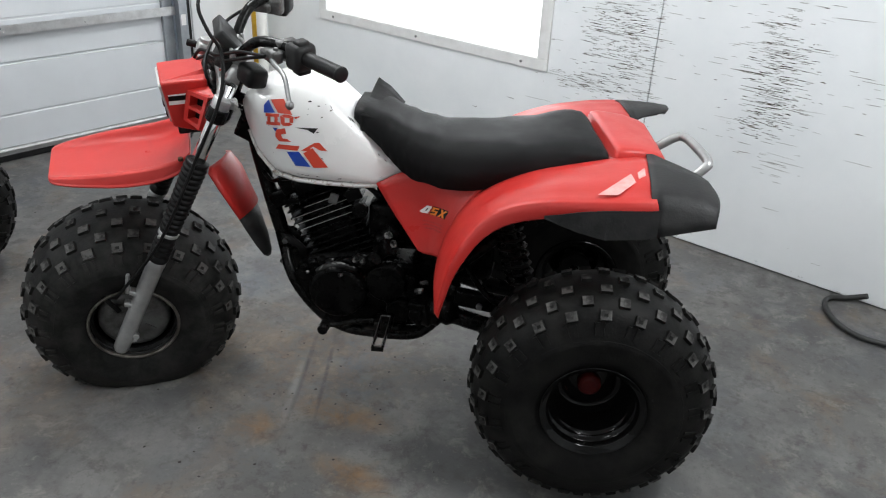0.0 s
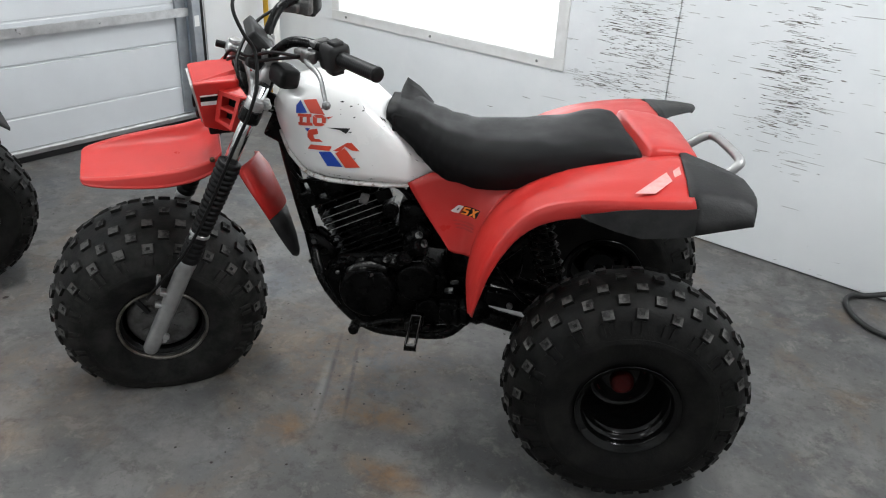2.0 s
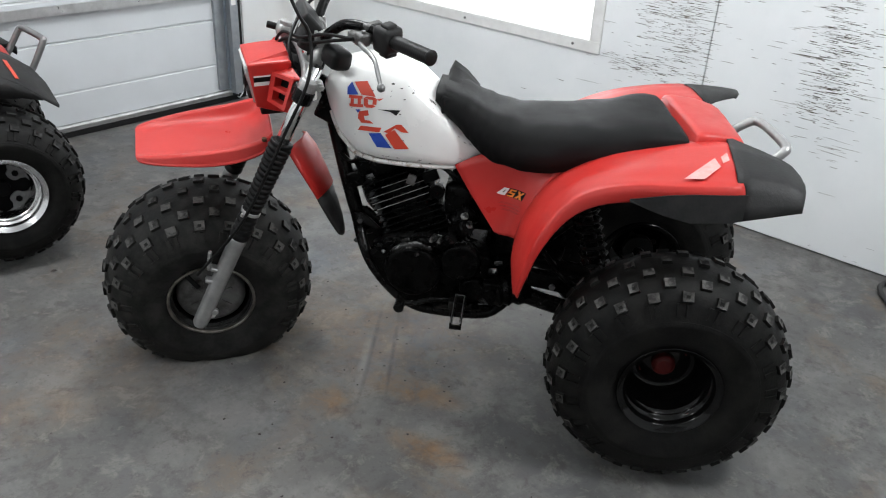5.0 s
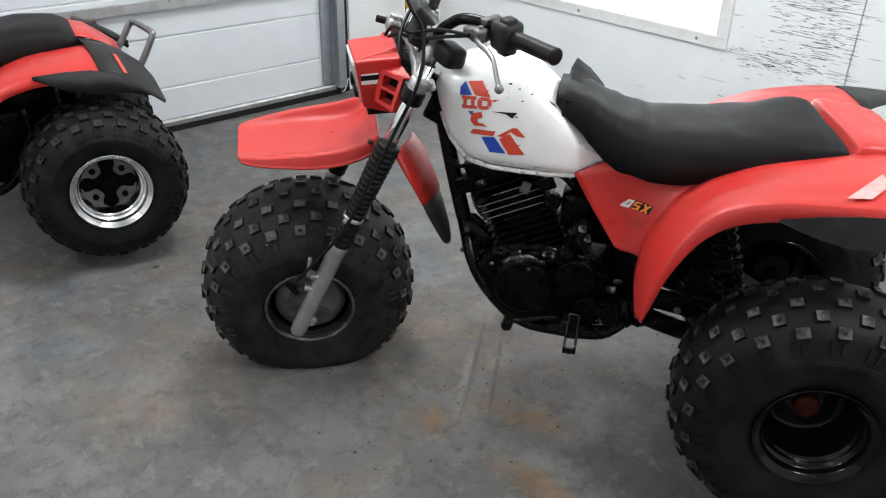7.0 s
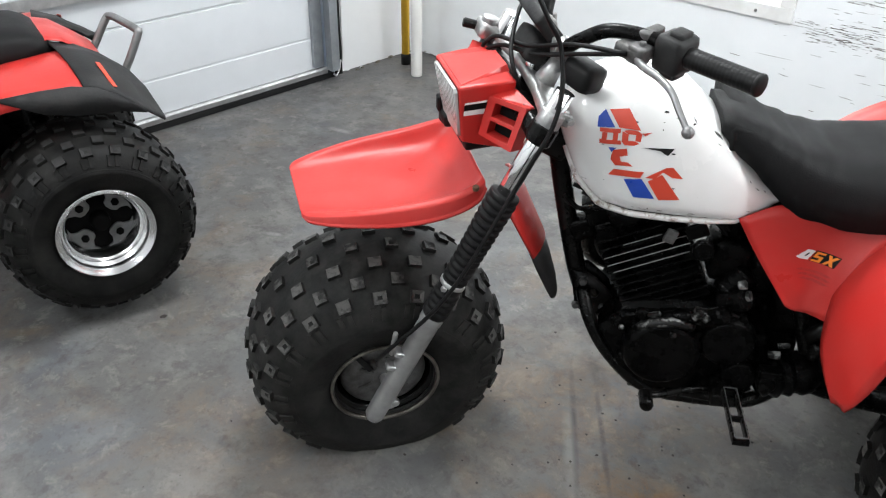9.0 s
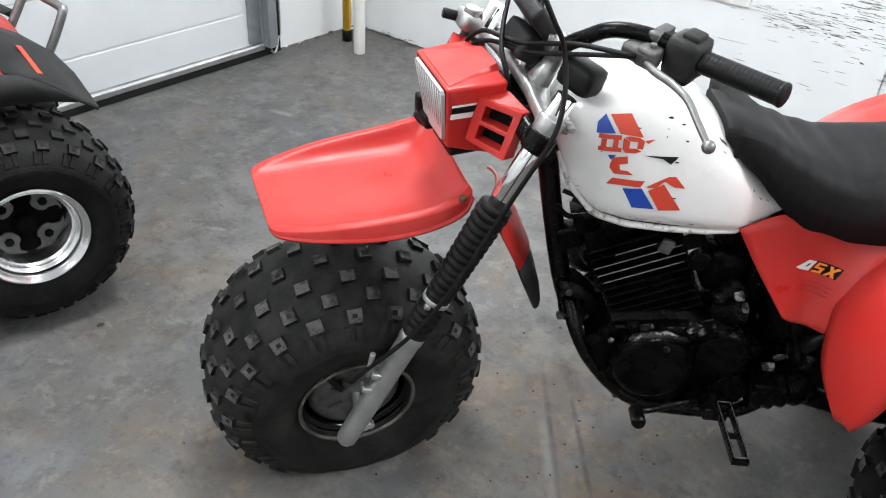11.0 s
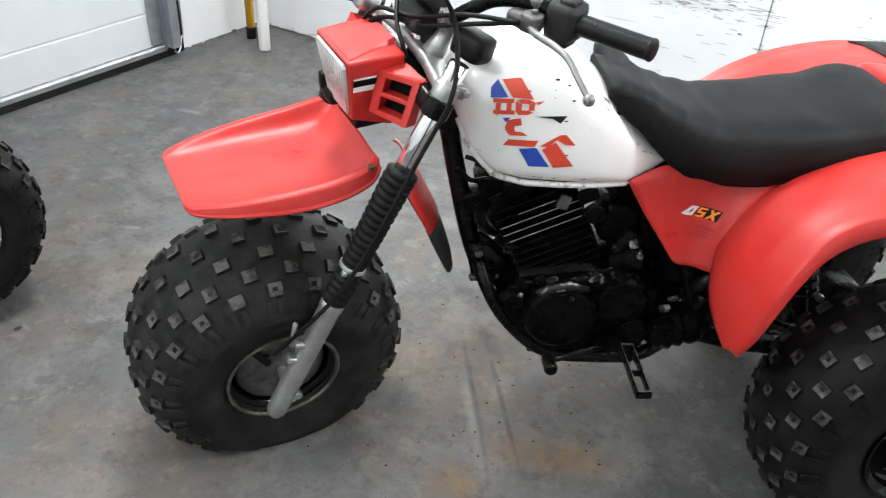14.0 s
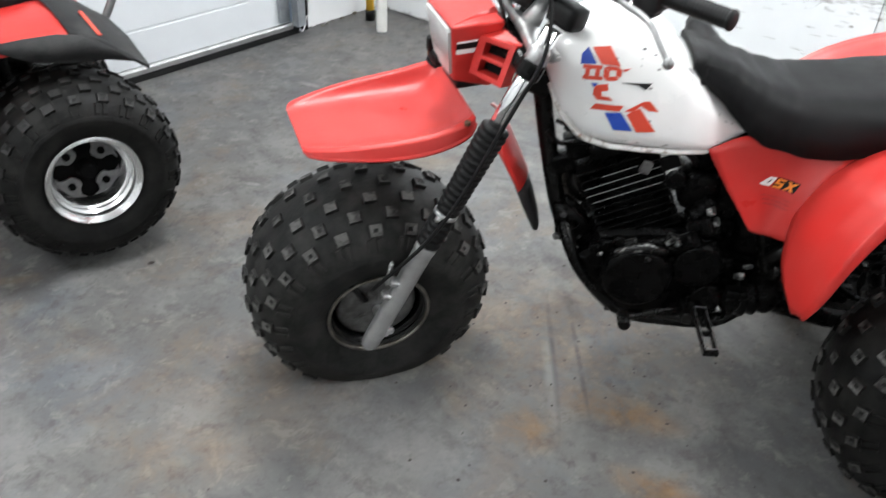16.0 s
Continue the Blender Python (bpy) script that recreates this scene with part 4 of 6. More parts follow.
# cables from the bars
CABLES = [
    [(0.36, 0.20, 1.10), (0.30, 0.10, 1.19), (0.245, -0.02, 1.215), (0.216, -0.105, 1.185), (0.232, -0.145, 1.135), (0.256, -0.152, 1.088), (0.254, -0.188, 1.025), (0.232, -0.218, 0.965), (0.19, -0.222, 0.88), (0.05, -0.226, 0.60), (-0.095, -0.19, 0.40)],
    [(0.36, -0.185, 1.080), (0.31, -0.12, 1.052), (0.255, -0.03, 1.012), (0.215, 0.05, 0.995), (0.20, 0.09, 0.95), (0.30, 0.05, 0.86)],
    [(0.36, -0.195, 1.085), (0.30, -0.11, 1.066), (0.248, -0.01, 1.020), (0.205, 0.07, 1.005), (0.195, 0.10, 0.94), (0.30, 0.06, 0.84)],
    [(0.365, 0.19, 1.085), (0.28, 0.12, 1.060), (0.225, 0.02, 1.018), (0.215, -0.04, 0.985), (0.245, -0.045, 0.92), (0.36, -0.03, 0.84)],
]
for pts in CABLES:
    bm = bmesh.new()
    tube(bm, pts, 0.0045, 8, 6)
    steered(part("cable", bm, SEAL, trike))
# black boxes by the bars: choke lever housing and indicator panel
bm = bmesh.new()
box(bm, (0.330, -0.100, 0.998), (0.058, 0.070, 0.052), Matrix.Rotation(radians(14), 3, 'Y') @ Matrix.Rotation(radians(25), 3, 'Z'), 0.015)
steered(part("choke_housing", bm, SEAL, trike, "black rubber choke housing"))
bm = bmesh.new()
box(bm, (0.280, 0.02, 1.058), (0.080, 0.13, 0.030), Matrix.Rotation(radians(52), 3, 'Y'), 0.008)
box(bm, (0.268, 0.02, 1.006), (0.05, 0.09, 0.05), Matrix.Rotation(radians(30), 3, 'Y'), 0.012)
steered(part("instrument_panel", bm, BLACK, trike, "black plastic instrument panel"))
bm = bmesh.new()
box(bm, (0.218, 0.170, 0.972), (0.044, 0.054, 0.034), AX, 0.011)
cyl(bm, (0.220, 0.168, 0.980), (0.226, 0.168, 1.000), 0.017, 14)
steered(part("brake_reservoir", bm, YOKE, trike, "cast brake reservoir"))
bm = bmesh.new()
cyl(bm, (0.200, 0.186, 0.975), (0.172, 0.192, 0.982), 0.010, 12)
steered(part("reservoir_cap", bm, SEAL, trike, "black rubber cap"))

# headlight cowl


COWLED = Matrix.Translation(HEAD) @ Matrix.Rotation(radians(28), 4, RAKE) @ Matrix.Translation(-HEAD) @ Matrix.Translation((0, 0.026, -0.002)) @ Matrix.Translation((0.15, 0, 0.97)) @ Matrix.Rotation(radians(-3), 4, 'X') @ Matrix.Translation((-0.15, 0, -0.97))


def cowled(ob):
    ob.data.transform(COWLED)
    return ob


def cowl_ring(x_top, x_low, wt, wb, z0, z1, r=0.004):
    """A section of the cowl, wider above than below."""
    q = [(-wb + r, z0), (wb - r, z0), (wb, z0 + r), (wt, z1 - r), (wt - r, z1), (-wt + r, z1), (-wt, z1 - r), (-wb, z0 + r)]
    return [(lerp(x_low, x_top, (z - z0) / (z1 - z0)), y, z) for y, z in q]


def cowl_side(x, z):
    """How far out the cowl's side lies."""
    wt, wb = curve_at((0.10, 0.15, 0.21), (0.076, 0.079, 0.080), x), curve_at((0.11, 0.155, 0.20), (0.055, 0.060, 0.062), x)
    z0, z1 = curve_at((0.10, 0.15, 0.21), (0.842, 0.828, 0.815), x), 0.975
    return lerp(wb, wt, (z - z0) / (z1 - z0))


bm = bmesh.new()
loft(bm, [cowl_ring(0.101, 0.118, 0.066, 0.046, 0.850, 0.964), cowl_ring(0.095, 0.112, 0.071, 0.050, 0.843, 0.971), cowl_ring(0.100, 0.116, 0.076, 0.055, 0.839, 0.973),
          cowl_ring(0.150, 0.155, 0.079, 0.060, 0.828, 0.976), cowl_ring(0.205, 0.196, 0.080, 0.062, 0.816, 0.976), cowl_ring(0.212, 0.202, 0.076, 0.058, 0.820, 0.972)])
cowl = rounded(flat(cowled(part("headlight_cowl", bm, RED, trike, "red plastic headlight cowl", 25))), 0.003, 2)
# raised middle of the cowl's top
bm = bmesh.new()
loft(bm, [[(0.104, y, 0.9735) for y in (-0.066, 0.066)] + [(0.104, y, 0.9745) for y in (0.064, -0.064)],
          [(0.160, y, 0.9755) for y in (-0.052, 0.052)] + [(0.160, y, 0.9805) for y in (0.046, -0.046)],
          [(0.211, y, 0.9755) for y in (-0.040, 0.040)] + [(0.208, y, 0.9865) for y in (0.032, -0.032)]])
rounded(flat(cowled(part("cowl_ridge", bm, RED, cowl))), 0.0015, 2)
bm = bmesh.new()
loft(bm, [cowl_ring(0.0905, 0.1075, 0.065, 0.045, 0.850, 0.964, 0.006), cowl_ring(0.096, 0.113, 0.067, 0.047, 0.848, 0.966, 0.006)])
lens = cowled(part("lens", bm, LENS, trike, "ribbed clear headlight lens"))
for k in range(11):
    y = -0.044 + k * 0.0088
    bm = bmesh.new()
    loft(bm, [[(lerp(0.1075, 0.0905, u) - q, y * lerp(1.0, 1.4, u) + w, lerp(0.852, 0.962, u)) for q, w in ((0.0001, -0.0040), (0.00018, 0), (0.0001, 0.0040))] for u in (0, 0.5, 1)])
    cowled(part("lens_rib", bm, LENS, lens))
# air scoops at the sides of the cowl, each with two openings
for s in (-1, 1):
    TL, TR, RO, BO, BL, BR = [Vector((x, s * y, z)) for x, y, z in ((0.157, 0.074, 0.950), (0.213, 0.076, 0.957), (0.203, 0.152, 0.956), (0.170, 0.166, 0.876), (0.140, 0.072, 0.866), (0.200, 0.070, 0.835))]
    RB, BB = RO + Vector((0.022, -s * 0.012, -0.008)), BO + Vector((0.030, -s * 0.016, -0.010))
    nor = (RO - TL).cross(BL - TL).normalized()
    nor = nor if nor.x < 0 else -nor

    def scoop(u, v, deep=0.0):
        return TL.lerp(RO, u).lerp(BL.lerp(BO, u), v) - nor * deep

    bm = bmesh.new()
    V = [bm.verts.new(p) for p in (TL, TR, RB, RO, BO, BB, BR, BL)]
    tl, tr, rb, ro, bo, bb, br, bl = V
    for f in ((tl, ro, rb, tr), (ro, bo, bb, rb), (bl, br, bb, bo), (tr, rb, bb, br), (tl, tr, br, bl)):
        bm.faces.new(f)
    cells = ((0.22, 0.84, 0.13, 0.46), (0.22, 0.84, 0.56, 0.88))
    us, vs = (0, 0.22, 0.84, 1), (0, 0.13, 0.46, 0.56, 0.88, 1)
    for i in range(3):
        for j in range(5):
            if i == 1 and j in (1, 3):
                a = [scoop(u, v) for u, v in ((us[1], vs[j]), (us[2], vs[j]), (us[2], vs[j + 1]), (us[1], vs[j + 1]))]
                b = [p - nor * 0.026 for p in a]
                for k in range(4):
                    bm.faces.new([bm.verts.new(p) for p in (a[k], a[(k + 1) % 4], b[(k + 1) % 4], b[k])])
            else:
                bm.faces.new([bm.verts.new(scoop(u, v)) for u, v in ((us[i], vs[j]), (us[i + 1], vs[j]), (us[i + 1], vs[j + 1]), (us[i], vs[j + 1]))])
    bmesh.ops.remove_doubles(bm, verts=bm.verts, dist=1e-5)
    pod = rounded(flat(cowled(part("vent_pod", bm, RED, cowl, "", 25))), 0.002, 2)
    # a near-black sheet at the back of each opening stands for its shade
    for u0, u1, v0, v1 in cells:
        bm = bmesh.new()
        loft(bm, [[scoop(u, v, d) for u, v in ((u0, v0), (u1, v0), (u1, v1), (u0, v1))] for d in (0.0245, 0.0255)])
        cowled(part("vent_shade", bm, DARK, cowl, "near-black sheet standing for shade in the vent opening"))
    for z0, z1, mt in ((0.934, 0.938, WDEC), (0.920, 0.933, SEAL), (0.908, 0.919, WDEC)):
        bm = bmesh.new()
        loft(bm, [[(x, s * (cowl_side(x, z) + d), z + (x - 0.10) * 0.05) for x, z in ((0.110, z0), (0.152, z0), (0.155, z1), (0.110, z1))] for d in (0.0015, 0.0026)])
        cowled(part("stripe", bm, mt, cowl))
bm = bmesh.new()
box(bm, (0.118, 0.045, 0.846), (0.034, 0.05, 0.030), None, 0.008)
box(bm, (0.105, 0.064, 0.868), (0.016, 0.022, 0.036), None, 0.006)
tube(bm, [(0.12, 0.045, 0.85), (0.15, 0.03, 0.825), (0.20, 0.0, 0.83)], 0.013, 10, 3)
box(bm, (0.16, 0, 0.822), (0.07, 0.09, 0.022), None, 0.006)
cowled(part("light_bracket", bm, SEAL, trike, "black light bracket"))

# front mudguard: a trough over the wheel and a tail behind the fork


def guard_row(x, z, hw, rim, lip, skew=0.0):
    """A flat trough with raised rims and a lip turned down outside them."""
    half = [(0, 0), (0.22, 0), (0.44, 0.02), (0.62, 0.06), (0.74, 0.30), (0.80, 0.70), (0.84, 0.93), (0.87, 1.0), (0.955, 0.95), (0.975, 0.82)]
    right = [(hw * t, z + rim * h) for t, h in half] + [(hw * 0.99, z + rim - lip * 0.85), (hw * 1.0, z + rim - lip * 0.94), (hw * 1.035, z + rim - lip)]
    row = [(-y, zz) for y, zz in right[:0:-1]] + right
    return [(x - skew * y, y + 0.022, zz - 0.05 * y) for y, zz in row]


bm = bmesh.new()
G = [(-0.219, 0.724, 0.088, 0.001, 0.005, 0.06), (-0.211, 0.724, 0.106, 0.003, 0.008, 0.06), (-0.19, 0.724, 0.119, 0.007, 0.013, 0.05), (-0.15, 0.723, 0.135, 0.013, 0.018, 0.03), (-0.1, 0.723, 0.148, 0.019, 0.024, 0.02), (-0.05, 0.724, 0.156, 0.023, 0.03, 0.01),
     (0, 0.724, 0.16, 0.028, 0.034, 0), (0.05, 0.726, 0.162, 0.032, 0.034, 0), (0.09, 0.732, 0.161, 0.035, 0.033, 0), (0.115, 0.741, 0.158, 0.032, 0.03, 0), (0.135, 0.758, 0.152, 0.02, 0.024, 0), (0.15, 0.776, 0.136, 0.006, 0.012, 0)]
fine = [smooth_line(c, 3) for c in zip(*[guard_row(*g) for g in G])]
grid(bm, [list(c) for c in fine])
fg = steered(part("front_mudguard", bm, RED, trike, "red plastic front mudguard with raised rims"))
shell(fg, 0.004)
for y in (-0.148, 0.148):
    bm = bmesh.new()
    cyl(bm, (0.126, y + 0.020, 0.782), (0.126, y + 0.020, 0.791), 0.007, 10)
    steered(part("guard_bolt", bm, RUSTY, fg, "small rusty bolt"))


def tail_row(x, z, hw, bow):
    return [(x + bow * (1 - (k / 6) ** 2), hw * k / 6, z + 0.5 * bow * (1 - (k / 6) ** 2)) for k in range(-6, 7)]


bm = bmesh.new()
grid(bm, [tail_row(0.222, 0.716, 0.070, 0.02), tail_row(0.228, 0.708, 0.092, 0.02), tail_row(0.255, 0.668, 0.100, 0.02), tail_row(0.303, 0.570, 0.082, 0.02)])
shell(part("mudguard_tail", bm, RED, trike, "red rear half of the front mudguard"), 0.004)
bm = bmesh.new()
grid(bm, [tail_row(0.296, 0.578, 0.078, 0.022), tail_row(0.314, 0.530, 0.066, 0.022), tail_row(0.336, 0.475, 0.049, 0.018), tail_row(0.350, 0.436, 0.030, 0.012), tail_row(0.356, 0.424, 0.012, 0.005)])
shell(part("mud_flap", bm, BLACK, trike, "black rubber mud flap"), 0.005)

# fuel tank: rounded sections along x
TX = [0.325, 0.34, 0.37, 0.42, 0.48, 0.56, 0.63, 0.69, 0.74, 0.775]
TZ0 = [0.885, 0.84, 0.775, 0.725, 0.712, 0.708, 0.706, 0.706, 0.735, 0.755]
TZ1 = [0.915, 0.945, 0.965, 0.980, 0.986, 0.966, 0.905, 0.845, 0.795, 0.765]
TW = [0.055, 0.078, 0.105, 0.125, 0.134, 0.134, 0.128, 0.115, 0.098, 0.082]


def tank_ring(x, grow=0.0):
    z0, z1, w = curve_at(TX, TZ0, x) - grow, curve_at(TX, TZ1, x) + grow, curve_at(TX, TW, x) + grow
    ring = []
    zc = lerp(z0, z1, 0.42)
    for k in range(40):
        a = k * math.tau / 40
        c, s = math.cos(a), math.sin(a)
        e = 0.42 if s < 0 else 0.62
        y = w * math.copysign(abs(c) ** (0.45 if s < 0 else 0.72), c)
        z = zc + (z1 - zc if s > 0 else zc - z0) * math.copysign(abs(s) ** e, s)
        ring.append((x, y, z))
    return ring


def tank_y(x, z):
    """How far out the tank's left side lies."""
    z0, z1, w = curve_at(TX, TZ0, x), curve_at(TX, TZ1, x), curve_at(TX, TW, x)
    zc = lerp(z0, z1, 0.42)
    h = (z - zc) / (z1 - zc if z > zc else zc - z0)
    e, p = (0.62, 0.72) if z > zc else (0.42, 0.45)
    s = min(1, abs(h)) ** (1 / e)
    c = math.sqrt(max(0, 1 - s * s))
    return -w * c ** p


bm = bmesh.new()
xs = [lerp(TX[0], TX[-1], k / 36) for k in range(37)]
loft(bm, [tank_ring(x) for x in xs])
tank = part("fuel_tank", bm, TANKW, trike, "chipped white steel fuel tank", 50)
# welded flange along the tank's lower edge
bm = bmesh.new()
for s in (-1, 1):
    rows = []
    for k in range(30):
        x = lerp(0.345, 0.76, k / 29)
        z0, w = curve_at(TX, TZ0, x), curve_at(TX, TW, x)
        rows.append((x, s * (w * 0.86), z0 + 0.006))
    tube(bm, rows, 0.0065, 8)
part("seam", bm, SEAMW, tank, "white welded seam with rust")


def on_tank(name, outline, mt, lift=0.0014, label="", n=5):
    """A sticker on the tank's left side; outline in x, z, four corners or more."""
    bm = bmesh.new()
    vs = [bm.verts.new((x, 0, z)) for x, z in outline]
    f = bm.faces.new(vs)
    bmesh.ops.triangulate(bm, faces=[f])
    bmesh.ops.subdivide_edges(bm, edges=bm.edges[:], cuts=n, use_grid_fill=True)
    for v in bm.verts:
        v.co.y = tank_y(v.co.x, v.co.z) - lift
    ob = part(name, bm, mt, tank, label)
    return ob


# faded sticker: bars, two letters and arrows
DECALS = [
    ([(0.399, 0.897), (0.399, 0.916), (0.411, 0.931), (0.431, 0.902)], BLUE), ([(0.418, 0.932), (0.453, 0.937), (0.478, 0.901), (0.439, 0.902)], ORED),
    ([(0.423, 0.862), (0.438, 0.863), (0.430, 0.853)], BLUE),
    ([(0.457, 0.864), (0.433, 0.858), (0.430, 0.846), (0.446, 0.846), (0.460, 0.850)], ORED), ([(0.430, 0.846), (0.446, 0.846), (0.449, 0.836), (0.440, 0.827), (0.430, 0.838)], ORED), ([(0.449, 0.836), (0.462, 0.836), (0.473, 0.829), (0.440, 0.827)], ORED),
    ([(0.438, 0.819), (0.495, 0.820), (0.489, 0.807), (0.429, 0.806)], ORED), ([(0.498, 0.808), (0.535, 0.832), (0.530, 0.822), (0.516, 0.807)], ORED), ([(0.535, 0.832), (0.547, 0.833), (0.568, 0.811), (0.548, 0.812), (0.530, 0.822)], ORED),
    ([(0.459, 0.801), (0.492, 0.805), (0.522, 0.764), (0.482, 0.764)], BLUE), ([(0.504, 0.801), (0.529, 0.817), (0.569, 0.766), (0.530, 0.762)], ORED),
    ([(0.482, 0.869), (0.544, 0.871), (0.533, 0.856), (0.517, 0.865)], BLACK),
]
for outline, mt in DECALS:
    on_tank("sticker", outline, mt)
# chips down to the metal
rnd = random.Random(11)
for k in range(22):
    x, z = (rnd.gauss(0.56, 0.05), rnd.gauss(0.93, 0.02)) if k % 3 else (rnd.uniform(0.38, 0.74), rnd.uniform(0.74, 0.955))
    if z > curve_at(TX, TZ1, x) - 0.015 or z < curve_at(TX, TZ0, x) + 0.02:
        continue
    r, a = rnd.uniform(0.0007, 0.0024), rnd.uniform(0, 3)
    e = rnd.uniform(1.0, 3.2)
    on_tank("chip", [(x + r * e * math.cos(a + q) * rnd.uniform(0.6, 1), z + r * math.sin(a + q) * rnd.uniform(0.6, 1)) for q in (0, 1.2, 2.5, 3.8, 5.0)], BLACK, 0.0008, "", 1)


# scuffs where the seat's cover rubs the tank, and along its lower edge
for k in range(18):
    if k < 7:
        x = rnd.uniform(0.57, 0.75)
        z, a, long = curve_at(TX, TZ1, x) - rnd.uniform(0.018, 0.035), -0.8 + rnd.uniform(-0.2, 0.2), rnd.uniform(0.003, 0.012)
    else:
        x = rnd.uniform(0.38, 0.72)
        z, a, long = curve_at(TX, TZ0, x) + rnd.uniform(0.016, 0.03), rnd.uniform(-0.15, 0.15), rnd.uniform(0.002, 0.008)
    w = rnd.uniform(0.0005, 0.0013)
    c_, s_ = math.cos(a), math.sin(a)
    on_tank("scuff", [(x + u * c_ - v * s_, z + u * s_ + v * c_) for u, v in ((-long, 0), (0, -w), (long, 0), (0, w))], BLACK if k % 3 else LUG, 0.0009, "", 1)
# worn red block marks, the rest of an old emblem
for outline in ([(0.404, 0.897), (0.442, 0.900), (0.442, 0.892), (0.404, 0.889)], [(0.409, 0.889), (0.418, 0.890), (0.418, 0.875), (0.409, 0.874)], [(0.429, 0.891), (0.438, 0.892), (0.438, 0.877), (0.429, 0.876)], [(0.405, 0.875), (0.444, 0.878), (0.445, 0.870), (0.406, 0.867)],
                [(0.447, 0.897), (0.456, 0.900), (0.472, 0.900), (0.480, 0.896), (0.470, 0.892), (0.457, 0.892)], [(0.445, 0.896), (0.457, 0.892), (0.457, 0.879), (0.446, 0.876)], [(0.470, 0.892), (0.481, 0.896), (0.480, 0.880), (0.470, 0.880)], [(0.446, 0.876), (0.457, 0.879), (0.470, 0.880), (0.478, 0.876), (0.468, 0.871), (0.452, 0.870)], [(0.481, 0.896), (0.499, 0.899), (0.487, 0.891)]):
    on_tank("sticker", outline, ORED)


# ---------------------------------------------------------------- frame and engine
TUBES = [
    [(0.415, -0.035, 0.475), (0.435, -0.070, 0.425), (0.473, -0.086, 0.360), (0.535, -0.094, 0.293), (0.590, -0.095, 0.259), (0.650, -0.095, 0.247), (0.785, -0.095, 0.247), (0.842, -0.095, 0.276), (0.888, -0.10, 0.345), (0.92, -0.11, 0.44)],
    [(0.29, 0, 0.90), (0.40, 0, 0.86), (0.62, 0, 0.76), (0.80, -0.0, 0.72)],
    [(0.78, -0.08, 0.70), (0.86, -0.085, 0.52), (0.90, -0.10, 0.40)],
    [(0.72, -0.07, 0.70), (0.95, -0.10, 0.74), (1.2, -0.11, 0.80), (1.36, -0.1, 0.80)],
    [(0.88, -0.12, 0.46), (1.05, -0.12, 0.62), (1.2, -0.11, 0.77)],
]
for pts in TUBES:
    for q in ((pts, mirror_y(pts)) if any(p[1] for p in pts) else (pts,)):
        bm = bmesh.new()
        tube(bm, q, 0.016, 10, 6)
        part("frame_tube", bm, FRAME, trike)
bm = bmesh.new()
tube(bm, [(0.318, 0, 0.87), (0.352, 0, 0.70), (0.392, 0, 0.53), (0.418, 0, 0.45)], 0.021, 14, 5)
part("down_tube", bm, FRAME, trike, "thick black frame down tube")
bm = bmesh.new()
steps_tube(bm, HEAD + RAKE * 0.03, HEAD - RAKE * 0.15, [(0, 0.026), (0.1, 0.032), (0.9, 0.032), (1, 0.026)], 18)
box(bm, (0.335, 0, 0.84), (0.07, 0.05, 0.12), AX, 0.01)
part("head_tube", bm, FRAME, trike)
# engine mount plates with lightening holes


def holed_plate(bm, outline, holes, y0, y1):
    """A flat plate with round holes through it."""
    c = Vector((sum(p[0] for p in outline) / len(outline), sum(p[1] for p in outline) / len(outline)))
    (hx, hz, hr), = holes
    n_ = 24
    ring_o, ring_i = [], []
    for k in range(n_):
        a = k * math.tau / n_
        d = Vector((math.cos(a), math.sin(a)))
        o = Vector((hx, hz))
        best = 1.0
        for p, q in zip(outline, outline[1:] + outline[:1]):
            e = Vector(q) - Vector(p)
            den = d.x * e.y - d.y * e.x
            if abs(den) > 1e-9:
                w = Vector(p) - o
                t, u = (w.x * e.y - w.y * e.x) / den, (w.x * d.y - w.y * d.x) / den
                if t > 0 and -1e-6 <= u <= 1 + 1e-6:
                    best = min(best, t)
        ring_o.append(o + d * best)
        ring_i.append(o + d * hr)
    loops = [[(p.x, y, p.y) for p in r] for y, r in ((y0, ring_i), (y0, ring_o), (y1, ring_o), (y1, ring_i))]
    loft(bm, loops + [loops[0]], True, False)


for y in (-0.028, 0.022):
    bm = bmesh.new()
    holed_plate(bm, [(0.385, 0.515), (0.43, 0.510), (0.475, 0.470), (0.490, 0.430), (0.46, 0.395), (0.405, 0.415)], [(0.441, 0.458, 0.013)], y, y + 0.006)
    part("engine_plate", bm, FRAME, trike)
for q in ((0.415, 0.490), (0.465, 0.425), (0.405, 0.425)):
    bm = bmesh.new()
    cyl(bm, (q[0], -0.022, q[1]), (q[0], -0.038, q[1]), 0.009, 6)
    part("mount_bolt", bm, LUG, trike, "dull engine mount bolt")

engine = new("engine")
engine.parent = trike
CYL0, CYL1 = Vector((0.630, 0, 0.43)), Vector((0.508, 0, 0.69))
UPC = (CYL1 - CYL0).normalized()
CR = Matrix.Rotation(math.atan2(UPC.x, UPC.z), 3, 'Y')
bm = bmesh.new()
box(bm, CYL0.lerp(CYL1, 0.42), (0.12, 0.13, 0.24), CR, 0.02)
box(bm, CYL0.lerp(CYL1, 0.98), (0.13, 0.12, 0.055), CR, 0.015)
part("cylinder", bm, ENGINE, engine)
